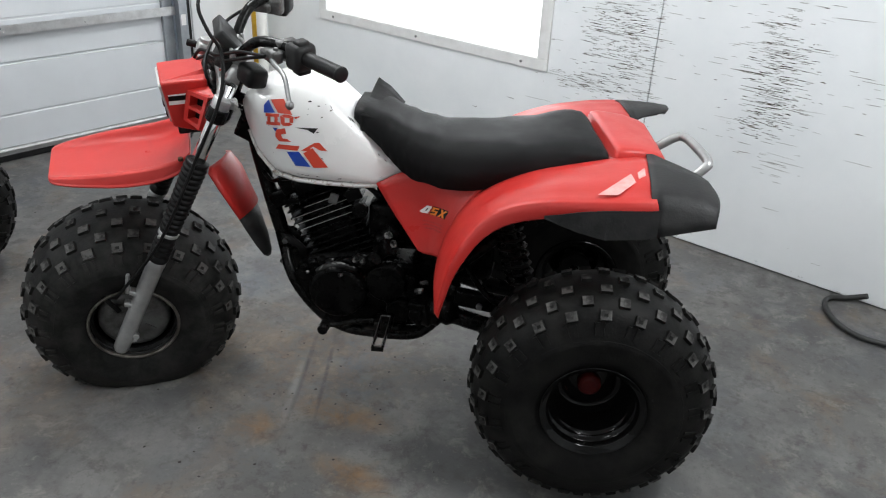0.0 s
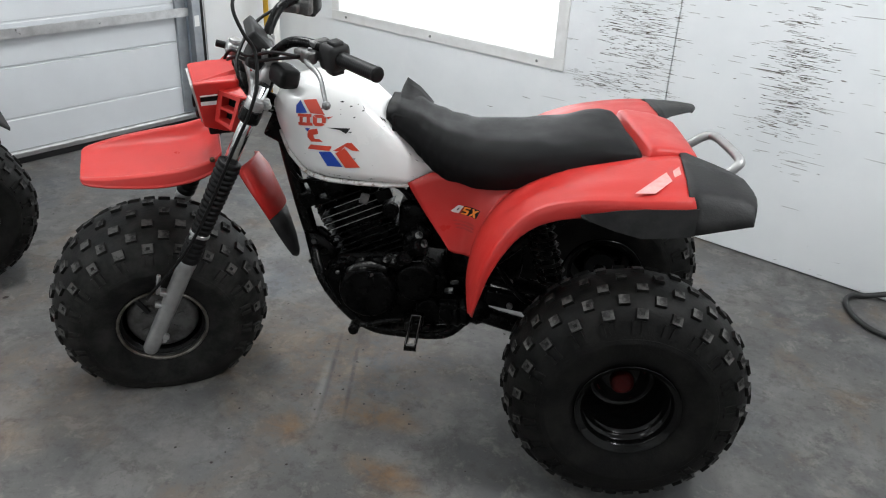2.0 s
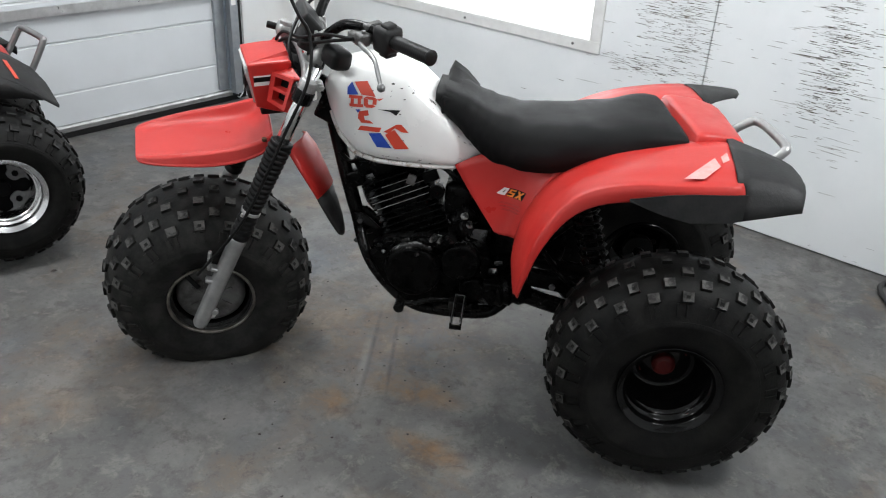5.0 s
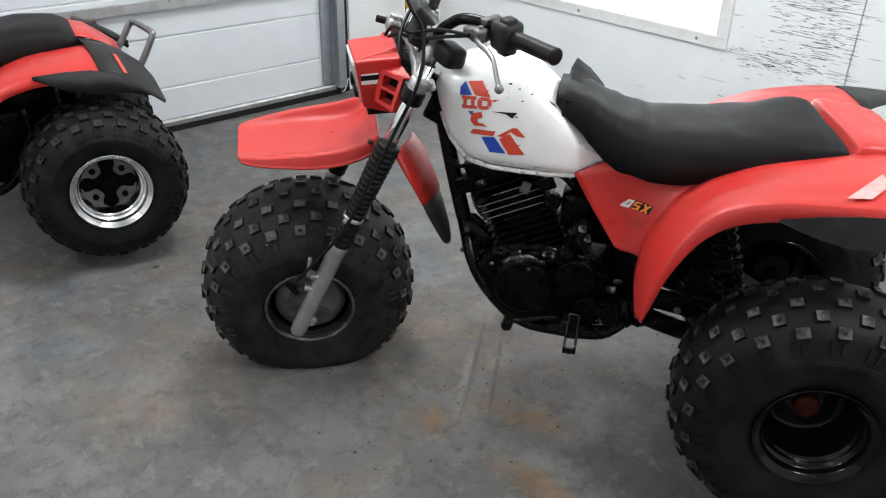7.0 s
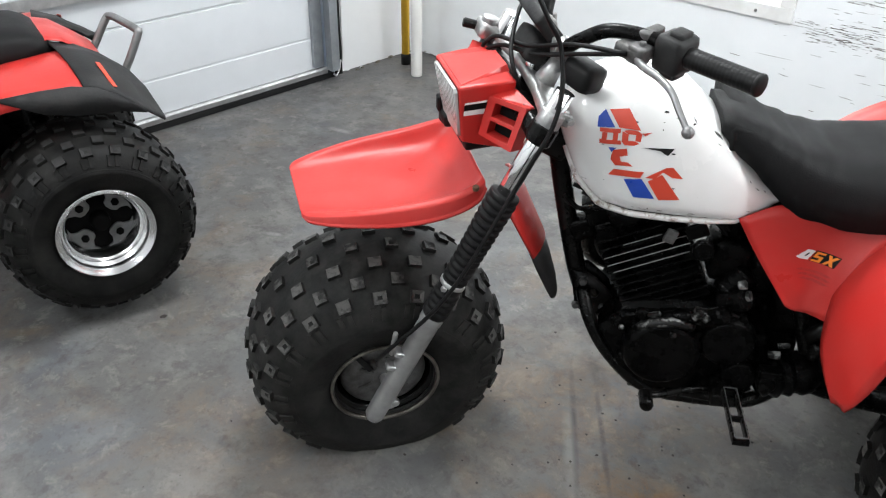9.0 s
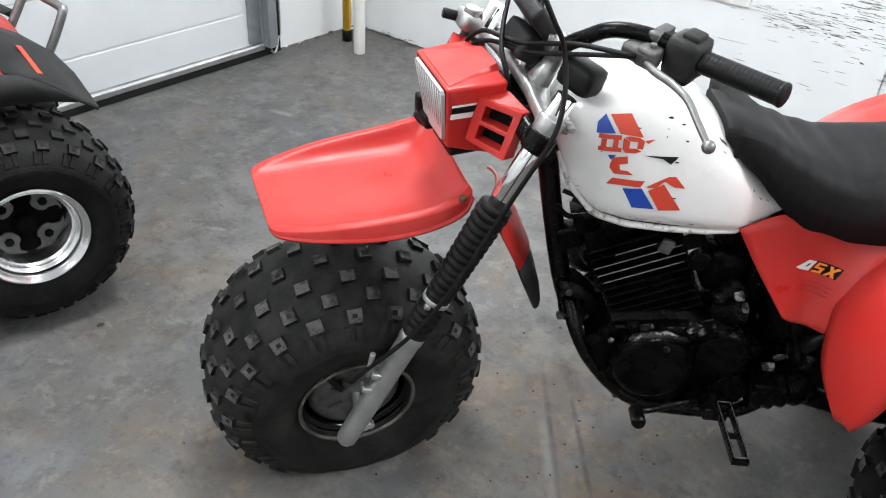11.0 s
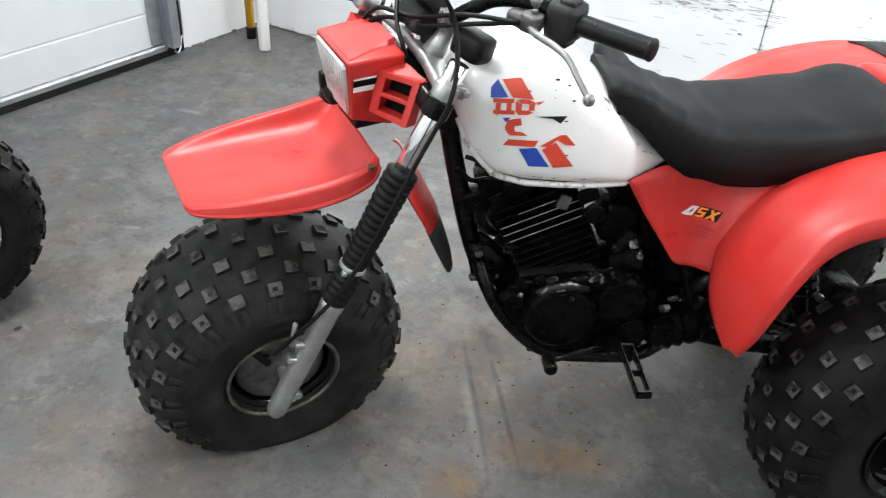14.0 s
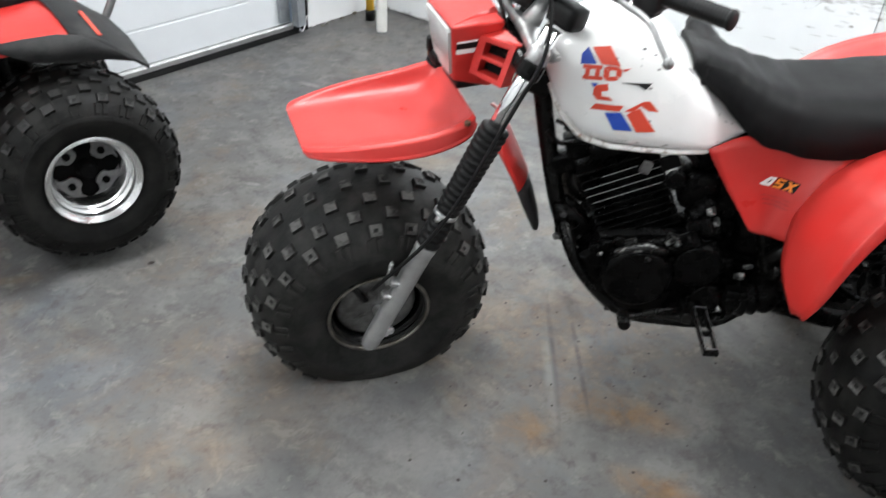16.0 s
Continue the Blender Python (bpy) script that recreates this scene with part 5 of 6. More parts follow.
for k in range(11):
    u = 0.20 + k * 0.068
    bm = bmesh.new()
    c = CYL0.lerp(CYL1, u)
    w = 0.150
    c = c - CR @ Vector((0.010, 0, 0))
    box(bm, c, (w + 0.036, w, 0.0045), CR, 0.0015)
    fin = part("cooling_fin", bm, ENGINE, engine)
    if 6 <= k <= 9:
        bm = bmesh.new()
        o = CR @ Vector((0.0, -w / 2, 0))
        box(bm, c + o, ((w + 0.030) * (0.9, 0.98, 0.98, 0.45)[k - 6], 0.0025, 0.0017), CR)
        part("fin_edge", bm, FIN, engine, "pale line along the fin edge")
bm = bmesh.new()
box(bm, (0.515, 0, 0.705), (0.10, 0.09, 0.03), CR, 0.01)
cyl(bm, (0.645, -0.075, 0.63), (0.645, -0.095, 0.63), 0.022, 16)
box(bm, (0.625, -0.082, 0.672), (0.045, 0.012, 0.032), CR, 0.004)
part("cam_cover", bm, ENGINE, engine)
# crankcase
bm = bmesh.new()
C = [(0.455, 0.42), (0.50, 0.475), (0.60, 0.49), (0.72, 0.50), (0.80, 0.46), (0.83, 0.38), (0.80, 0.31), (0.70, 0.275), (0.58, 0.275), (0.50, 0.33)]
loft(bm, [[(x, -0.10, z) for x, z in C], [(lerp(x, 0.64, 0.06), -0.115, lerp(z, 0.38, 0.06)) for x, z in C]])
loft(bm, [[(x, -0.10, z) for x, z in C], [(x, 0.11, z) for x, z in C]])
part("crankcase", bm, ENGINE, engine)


def cover(c, r, y0, y1, name="case_cover", bolts=6):
    bm = bmesh.new()
    steps_tube(bm, (c[0], y0, c[1]), (c[0], y1, c[1]), [(0, r * 1.04), (0.5, r * 1.04), (0.62, r), (0.9, r * 0.96), (1, r * 0.86)], 36)
    part(name, bm, ENGINE, engine)
    for k in range(bolts):
        a = k * math.tau / bolts + 0.3
        q = Vector((c[0] + r * 1.06 * math.cos(a), 0, c[1] + r * 1.06 * math.sin(a)))
        bm = bmesh.new()
        cyl(bm, q + Vector((0, y0, 0)), q + Vector((0, lerp(y0, y1, 0.6), 0)), 0.009, 8)
        part("bolt", bm, ENGINE, engine)


cover((0.590, 0.400), 0.080, -0.112, -0.155)
cover((0.725, 0.435), 0.058, -0.112, -0.142, bolts=7)
cover((0.765, 0.345), 0.038, -0.112, -0.135, bolts=4)
bm = bmesh.new()
cyl(bm, (0.655, -0.115, 0.47), (0.70, -0.15, 0.52), 0.02, 14)
cyl(bm, (0.70, -0.10, 0.52), (0.74, -0.13, 0.55), 0.026, 14)
tube(bm, [(0.59, -0.12, 0.48), (0.62, -0.14, 0.50), (0.66, -0.13, 0.49)], 0.012, 10, 4)
part("starter", bm, ENGINE, engine)
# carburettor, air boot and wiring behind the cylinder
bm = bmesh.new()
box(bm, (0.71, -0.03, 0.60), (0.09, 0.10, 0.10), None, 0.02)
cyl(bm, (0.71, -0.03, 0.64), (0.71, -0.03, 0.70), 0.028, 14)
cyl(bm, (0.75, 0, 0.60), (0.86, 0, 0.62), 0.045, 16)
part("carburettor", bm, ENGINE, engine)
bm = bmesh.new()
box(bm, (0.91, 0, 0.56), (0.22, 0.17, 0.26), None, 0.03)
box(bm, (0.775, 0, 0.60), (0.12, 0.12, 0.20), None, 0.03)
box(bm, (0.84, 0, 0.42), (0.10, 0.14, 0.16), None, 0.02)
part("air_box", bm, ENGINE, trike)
rnd = random.Random(3)
for k in range(2):
    bm = bmesh.new()
    pts = [(0.37 + 0.02 * k, -0.03 - 0.008 * k, 0.73 - 0.012 * k), (0.46, -0.04, 0.705 - 0.01 * k), (0.60 + 0.03 * k, -0.045, 0.70 - 0.008 * k), (0.70, -0.05, 0.66 - 0.02 * k), (0.76, -0.07 + 0.01 * k, 0.56 - 0.03 * k)]
    tube(bm, pts, 0.005, 8, 5)
    part("wiring", bm, SEAL, trike)
bm = bmesh.new()
box(bm, (0.573, -0.095, 0.662), (0.024, 0.010, 0.03), Matrix.Rotation(0.3, 3, 'Y'), 0.003)
part("bracket", bm, PANEL, trike, "dark metal bracket")
# bright fittings, clamps and bolts about the engine
for a, b, r in (((0.555, -0.120, 0.478), (0.575, -0.130, 0.492), 0.010), ((0.640, -0.150, 0.505), (0.652, -0.155, 0.522), 0.012), ((0.662, -0.150, 0.500), (0.668, -0.155, 0.512), 0.010), ((0.735, -0.120, 0.548), (0.748, -0.126, 0.556), 0.016), ((0.722, -0.118, 0.572), (0.735, -0.122, 0.580), 0.014),
                ((0.808, -0.140, 0.420), (0.832, -0.142, 0.424), 0.013), ((0.822, -0.142, 0.448), (0.845, -0.142, 0.452), 0.009), ((0.60, -0.16, 0.462), (0.606, -0.168, 0.468), 0.008), ((0.50, -0.118, 0.44), (0.503, -0.126, 0.445), 0.008)):
    bm = bmesh.new()
    cyl(bm, a, b, r * 0.7, 10)
    part("fitting", bm, GLINTCASE, engine, "metal engine fitting flecked with painted glints")
bm = bmesh.new()
steps_tube(bm, (0.748, -0.07, 0.575), (0.70, -0.09, 0.53), [(0, 0.03), (0.2, 0.034), (0.3, 0.028), (0.5, 0.034), (0.6, 0.028), (0.8, 0.034), (1, 0.03)], 18)
part("intake_boot", bm, ENGINE, engine, "black ribbed intake boot")
# head steady, coil and header in front of the cylinder
bm = bmesh.new()
box(bm, (0.435, 0.0, 0.665), (0.07, 0.05, 0.06), CR, 0.008)
box(bm, (0.400, 0.0, 0.615), (0.055, 0.045, 0.05), CR, 0.010)
tube(bm, [(0.355, -0.02, 0.70), (0.385, -0.03, 0.675), (0.42, -0.05, 0.69), (0.47, -0.055, 0.70)], 0.006, 8, 4)
part("ignition_coil", bm, ENGINE, engine, "black ignition coil")
bm = bmesh.new()
tube(bm, [(0.520, 0.0, 0.60), (0.475, 0.02, 0.585), (0.452, 0.06, 0.555), (0.47, 0.085, 0.50), (0.54, 0.095, 0.45)], 0.018, 14, 5)
part("exhaust_header", bm, ENGINE, engine, "sooty black exhaust header")
for k, (a, b) in enumerate((((0.49, -0.105, 0.452), (0.49, -0.125, 0.452)), ((0.54, -0.11, 0.478), (0.54, -0.128, 0.478)), ((0.665, -0.11, 0.482), (0.665, -0.126, 0.482)), ((0.795, -0.11, 0.44), (0.795, -0.125, 0.44)), ((0.805, -0.11, 0.335), (0.805, -0.125, 0.335)))):
    bm = bmesh.new()
    steps_tube(bm, a, b, [(0, 0.015), (0.6, 0.014), (0.62, 0.008), (1, 0.007)], 10)
    part("case_boss", bm, ENGINE, engine)
# cast ridge and oil line over the big cover
bm = bmesh.new()
tube(bm, [(0.535, -0.135, 0.455), (0.565, -0.145, 0.478), (0.605, -0.147, 0.486), (0.645, -0.14, 0.474)], 0.011, 10, 5)
part("cast_ridge", bm, GLINTCASE, engine, "case rib flecked with painted glints")
bm = bmesh.new()
box(bm, (0.655, -0.132, 0.498), (0.030, 0.022, 0.034), Matrix.Rotation(0.2, 3, 'Y'), 0.005)
part("cable_clamp", bm, GLINTCASE, engine, "metal clamp flecked with painted glints")
bm = bmesh.new()
box(bm, (0.548, -0.148, 0.445), (0.026, 0.012, 0.020), Matrix.Rotation(-0.6, 3, 'Y'), 0.004)
part("cable_clamp", bm, GLINTCASE, engine, "metal clamp flecked with painted glints")
# exhaust on the far side
bm = bmesh.new()
tube(bm, [(0.47, 0.03, 0.63), (0.42, 0.07, 0.56), (0.46, 0.14, 0.45), (0.65, 0.17, 0.42), (0.90, 0.18, 0.48), (1.05, 0.17, 0.58)], 0.02, 12, 6)
steps_tube(bm, (1.02, 0.17, 0.56), (1.38, 0.17, 0.66), [(0, 0.025), (0.1, 0.055), (0.9, 0.055), (1, 0.03)], 18)
part("exhaust", bm, FRAME, trike)
# shift pedal, peg and its bracket
bm = bmesh.new()
tube(bm, [(0.72, -0.145, 0.318), (0.66, -0.165, 0.325), (0.60, -0.18, 0.315), (0.57, -0.19, 0.318)], 0.0075, 10, 4)
steps_tube(bm, (0.565, -0.185, 0.32), (0.565, -0.235, 0.325), [(0, 0.012), (0.1, 0.015), (0.9, 0.015), (1, 0.012)], 12)
part("shift_pedal", bm, FRAME, trike, "worn black steel shift pedal with rubber tip")
bm = bmesh.new()
px0, px1, py0, py1, pz = 0.722, 0.748, -0.336, -0.19, 0.350
for a, b in (((px0, py0), (px1, py0)), ((px1, py0), (px1, py1)), ((px1, py1), (px0, py1)), ((px0, py1), (px0, py0)), ((px0, -0.27), (px1, -0.27))):
    c = Vector(((a[0] + b[0]) / 2, (a[1] + b[1]) / 2, pz))
    box(bm, c, (abs(a[0] - b[0]) + 0.006, abs(a[1] - b[1]) + 0.006, 0.012))
for k in range(14):
    y = lerp(py0, py1, (k + 0.5) / 14)
    for x in (px0, px1):
        box(bm, (x, y, pz + 0.008), (0.005, 0.005, 0.008))
part("foot_peg", bm, FRAME, trike, "black toothed steel foot peg")
bm = bmesh.new()
for a, b in (((px0, py0), (px1, py0)), ((px1, py0), (px1, py1)), ((px1, py1), (px0, py1)), ((px0, py1), (px0, py0))):
    tube(bm, [(*a, pz + 0.0125), (*b, pz + 0.0125)], 0.0012, 6)
part("worn_edge", bm, DULL, trike, "bare worn edge of the foot peg")
bm = bmesh.new()
box(bm, (0.727, -0.16, 0.325), (0.05, 0.07, 0.03), None, 0.006)
tube(bm, [(0.66, -0.10, 0.262), (0.70, -0.15, 0.300), (0.76, -0.15, 0.300), (0.82, -0.10, 0.275)], 0.011, 10, 5)
# dark plate added below the engine to fill in the darkness there
box(bm, (0.68, 0, 0.258), (0.28, 0.18, 0.012), None, 0.004)
part("peg_bracket_and_dark_plate", bm, FRAME, trike)
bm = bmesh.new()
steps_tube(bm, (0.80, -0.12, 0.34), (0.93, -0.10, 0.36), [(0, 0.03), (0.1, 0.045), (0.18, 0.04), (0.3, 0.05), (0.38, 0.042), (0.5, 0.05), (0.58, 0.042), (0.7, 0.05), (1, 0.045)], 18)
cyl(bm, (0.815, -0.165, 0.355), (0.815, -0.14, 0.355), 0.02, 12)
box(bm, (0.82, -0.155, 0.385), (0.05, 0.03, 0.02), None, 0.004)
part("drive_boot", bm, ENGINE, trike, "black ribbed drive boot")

# swingarm, axle and shock absorber
for y in (-0.12, 0.12):
    bm = bmesh.new()
    tube(bm, [(0.86, y, 0.36), (1.05, y, 0.31), (WB, y, 0.29)], 0.025, 12, 4)
    part("swing_arm", bm, FRAME, trike)
bm = bmesh.new()
cyl(bm, (WB, -0.36, RR - 0.014), (WB, 0.36, RR - 0.014), 0.02, 14)
cyl(bm, (WB, -0.20, RR - 0.014), (WB, 0.20, RR - 0.014), 0.045, 18)
cyl(bm, (WB, -0.02, RR - 0.014), (WB, 0.06, RR - 0.014), 0.10, 24)
part("rear_axle", bm, FRAME, trike)
for y in (-0.16,):
    bm = bmesh.new()
    a, b = Vector((1.02, y, 0.74)), Vector((1.12, y, 0.42))
    cyl(bm, a, b, 0.018, 12)
    pts = []
    for k in range(91):
        u = k / 90
        p = a.lerp(b, 0.08 + 0.7 * u)
        ang = u * math.tau * 9
        pts.append(p + Vector((0.034 * math.cos(ang), 0.034 * math.sin(ang), 0.01 * math.cos(ang))))
    tube(bm, pts, 0.0055, 8)
    part("shock_absorber", bm, FRAME, trike, "black coil spring shock absorber")
bm = bmesh.new()
tube(bm, [(0.94, -0.14, 0.52), (1.02, -0.2, 0.45), (1.12, -0.18, 0.40), (1.22, -0.16, 0.38)], 0.008, 8, 5)
box(bm, (1.0, -0.13, 0.40), (0.16, 0.03, 0.05), Matrix.Rotation(0.15, 3, 'Y'), 0.008)
part("linkage", bm, ENGINE, trike)
for q in ((0.985, -0.147, 0.47), (0.99, -0.147, 0.395), (1.09, -0.16, 0.53), (1.14, -0.17, 0.48)):
    bm = bmesh.new()
    cyl(bm, q, (q[0], q[1] - 0.012, q[2]), 0.009, 8)
    part("linkage_bolt", bm, DULL, trike, "dull steel bolt")

# ---------------------------------------------------------------- seat, side panels, rear mudguards


def seat_ring(x, top, bottom, hw, crown=0.03):
    """Rounded top that rolls over into the sides, flat underneath."""
    ring = []
    for k in range(29):
        a = math.pi * k / 28
        c, s = math.cos(a), math.sin(a)
        y = hw * math.copysign(abs(c) ** 0.42, c)
        z = bottom + (top - bottom) * s ** 0.38
        ring.append((x, y * (1.0 + 0.03 * (1 - s)), z))
    return ring + [(x, -hw * 0.5, bottom + 0.004), (x, 0, bottom + 0.005), (x, hw * 0.5, bottom + 0.004)]


def seat_mesh(bm, ox=0.0, oz=0.0):
    S = [(0.63, 0.918, 0.888, 0.086), (0.655, 0.920, 0.866, 0.097), (0.70, 0.910, 0.826, 0.110), (0.74, 0.890, 0.786, 0.121), (0.79, 0.868, 0.748, 0.134), (0.86, 0.855, 0.738, 0.145), (0.95, 0.856, 0.742, 0.158), (1.05, 0.868, 0.762, 0.165), (1.15, 0.885, 0.79, 0.168), (1.22, 0.892, 0.815, 0.168), (1.250, 0.889, 0.828, 0.166), (1.262, 0.878, 0.838, 0.163)]
    xs = [s[0] for s in S]
    rings = []
    for k in range(110):
        x = lerp(xs[0], xs[-1], k / 109)
        rings.append([(px + ox, py, pz + oz) for px, py, pz in seat_ring(x, curve_at(xs, [s[1] for s in S], x), curve_at(xs, [s[2] for s in S], x), curve_at(xs, [s[3] for s in S], x))])
    loft(bm, rings)
    for v in bm.verts:
        v.co.x -= 0.13 * v.co.y * max(0.0, min(1.0, (v.co.x - 1.1) / 0.15)) + 0.10 * max(0.0, v.co.z - 0.85) * max(0.0, (v.co.x - 1.18) / 0.08)
        q = Vector(v.co)
        v.co.z += 0.004 * noise.noise(q * 14) + 0.006 * noise.noise(Vector((q.x * 9 + q.y * 5, q.y * 6, 3)))
        v.co.y += 0.004 * noise.noise(q * 11 + Vector((5, 5, 5)))
        # slack folds running down from the loose front
        loose = max(0.0, min(1.0, (0.98 - q.x) / 0.25))
        fold = math.sin((q.x * 0.9 - q.z * 0.55) * 95 + 3 * noise.noise(q * 5))
        v.co.y += math.copysign(0.0034 * loose * fold, q.y)
        v.co.z += 0.0015 * loose * fold


bm = bmesh.new()
seat_mesh(bm)
seat = part("seat", bm, VINYL, trike, "creased black vinyl seat", 60)
# the loose front of the cover stands up in a peak
bm = bmesh.new()
rows = []
for k in range(9):
    t = k / 8
    y = lerp(-0.10, 0.135, t)
    up = 0.018 + 0.036 * t ** 3
    zb = 0.90 - 0.02 * abs(t - 0.5)
    rows.append([(0.648, y, zb - 0.03), (0.645, y, zb + up * 0.5), (0.652 + 0.006 * t, y * 1.0, zb + up), (0.685 + 0.01 * t, y, zb + up * 0.55), (0.735, y, zb - 0.012)])
grid(bm, rows)
shell(part("cover_peak", bm, VINYL, seat, "", 60), 0.012)


def rear_guard(parent, s, red, black, stripe=None):
    """One rear mudguard: red top, black rear and lower flap."""
    rows = [((0.880, -0.322, 0.462), (0.885, -0.345, 0.474)), ((0.872, -0.265, 0.490), (0.889, -0.362, 0.515)), ((0.868, -0.225, 0.525), (0.898, -0.374, 0.565)), ((0.876, -0.19, 0.575), (0.915, -0.379, 0.632)), ((0.898, -0.145, 0.635), (0.945, -0.371, 0.692)),
            ((0.935, -0.128, 0.690), (0.987, -0.360, 0.746)), ((1.00, -0.122, 0.745), (1.048, -0.362, 0.788)), ((1.10, -0.125, 0.797), (1.14, -0.382, 0.818)), ((1.22, -0.15, 0.838), (1.24, -0.404, 0.833)), ((1.32, -0.135, 0.856), (1.32, -0.410, 0.842)), ((1.385, -0.13, 0.858), (1.368, -0.407, 0.845))]
    fine = []
    for col in (0, 1):
        fine.append(smooth_line([r[col] for r in rows], 3))
    bm = bmesh.new()
    out = []
    for i, (a, b) in enumerate(zip(*fine)):
        row, lip = [], min(1.0, 0.15 + i / 9)
        for k in range(11):
            t = k / 10
            p = a.lerp(b, t)
            p.z += lip * (0.014 * min(1, (1 - t) / 0.3, t / 0.2) + (0.004 if t > 0.9 else 0))
            row.append((p.x, s * -p.y, p.z))
        row.append((b.x + 0.001, s * -(b.y - 0.003), b.z + 0.002))
        row.append((b.x + 0.004, s * -(b.y - 0.007), b.z - 0.010 * lip))
        row.append((b.x + 0.006, s * -(b.y - 0.008), b.z - 0.030 * lip))
        row.append((b.x + 0.006, s * -(b.y - 0.006), b.z - 0.034 * lip))
        out.append(row)
    grid(bm, out)
    g = part("rear_mudguard", bm, red, parent, "red plastic rear mudguard")
    shell(g, 0.004, 0)
    # black end piece
    bm = bmesh.new()
    ends = []
    for x0, x1, y0, drop, back in ((1.376, 1.354, -0.130, 0.0, 0.0), (1.392, 1.388, -0.150, 0.0, 0.0), (1.410, 1.425, -0.176, 0.0, 0.0), (1.446, 1.468, -0.216, -0.002, 0.006), (1.480, 1.494, -0.252, -0.006, 0.018), (1.484, 1.498, -0.258, -0.012, 0.019)):
        low = curve_at((1.35, 1.42, 1.497), (0.768, 0.786, 0.806), x1)
        row = []
        top = 0.870 + drop
        for y, z in ((y0, top), (lerp(y0, -0.34, 0.5), top + 0.001), (-0.340, top - 0.006), (-0.368, top - 0.010), (-0.390, top - 0.017), (-0.406, lerp(low, top, 0.55)), (-0.420, lerp(low, top, 0.30)), (-0.430, low)):
            u = (y - y0) / (-0.430 - y0)
            row.append((lerp(x0, x1, u) + back * math.sin(math.pi * u), y, z))
        ends.append(row)
    grid(bm, [[(x, s * -y, z) for x, y, z in r] for r in ends])
    e = part("rear_flap", bm, black, g, "black plastic rear flap")
    shell(e, 0.005, 0)
    bm = bmesh.new()
    L = [[(1.125, -0.394, 0.790), (1.125, -0.396, 0.785)], [(1.165, -0.404, 0.802), (1.165, -0.408, 0.775)], [(1.203, -0.412, 0.814), (1.203, -0.418, 0.766)], [(1.261, -0.420, 0.825), (1.261, -0.427, 0.757)], [(1.352, -0.4215, 0.832), (1.350, -0.431, 0.768)], [(1.376, -0.4215, 0.836), (1.374, -0.4315, 0.776)]]
    grid(bm, [[(x, s * -y, z) for x, y, z in r] for r in L])
    shell(flat(part("side_flap", bm, black, g, "black plastic side flap")), 0.005, 0)
    return g


left_guard = rear_guard(trike, -1, RED, BLACK)
rear_guard(trike, 1, RED, BLACK)
# faded sticker on the left mudguard
bm = bmesh.new()
for q in ([(1.238, -0.390), (1.322, -0.284), (1.329, -0.330), (1.284, -0.385)], [(1.338, -0.275), (1.358, -0.245), (1.356, -0.290), (1.337, -0.312)]):
    vs = []
    for x, y in q:
        t = (-y - 0.135) / 0.27
        vs.append(bm.verts.new((x, y, lerp(0.856, 0.842, t) + 0.014 * min(1, (1 - t) / 0.3, t / 0.2) + 0.0045)))
    bm.faces.new(vs)
part("sticker", bm, PINK, left_guard, "faded pale sticker")

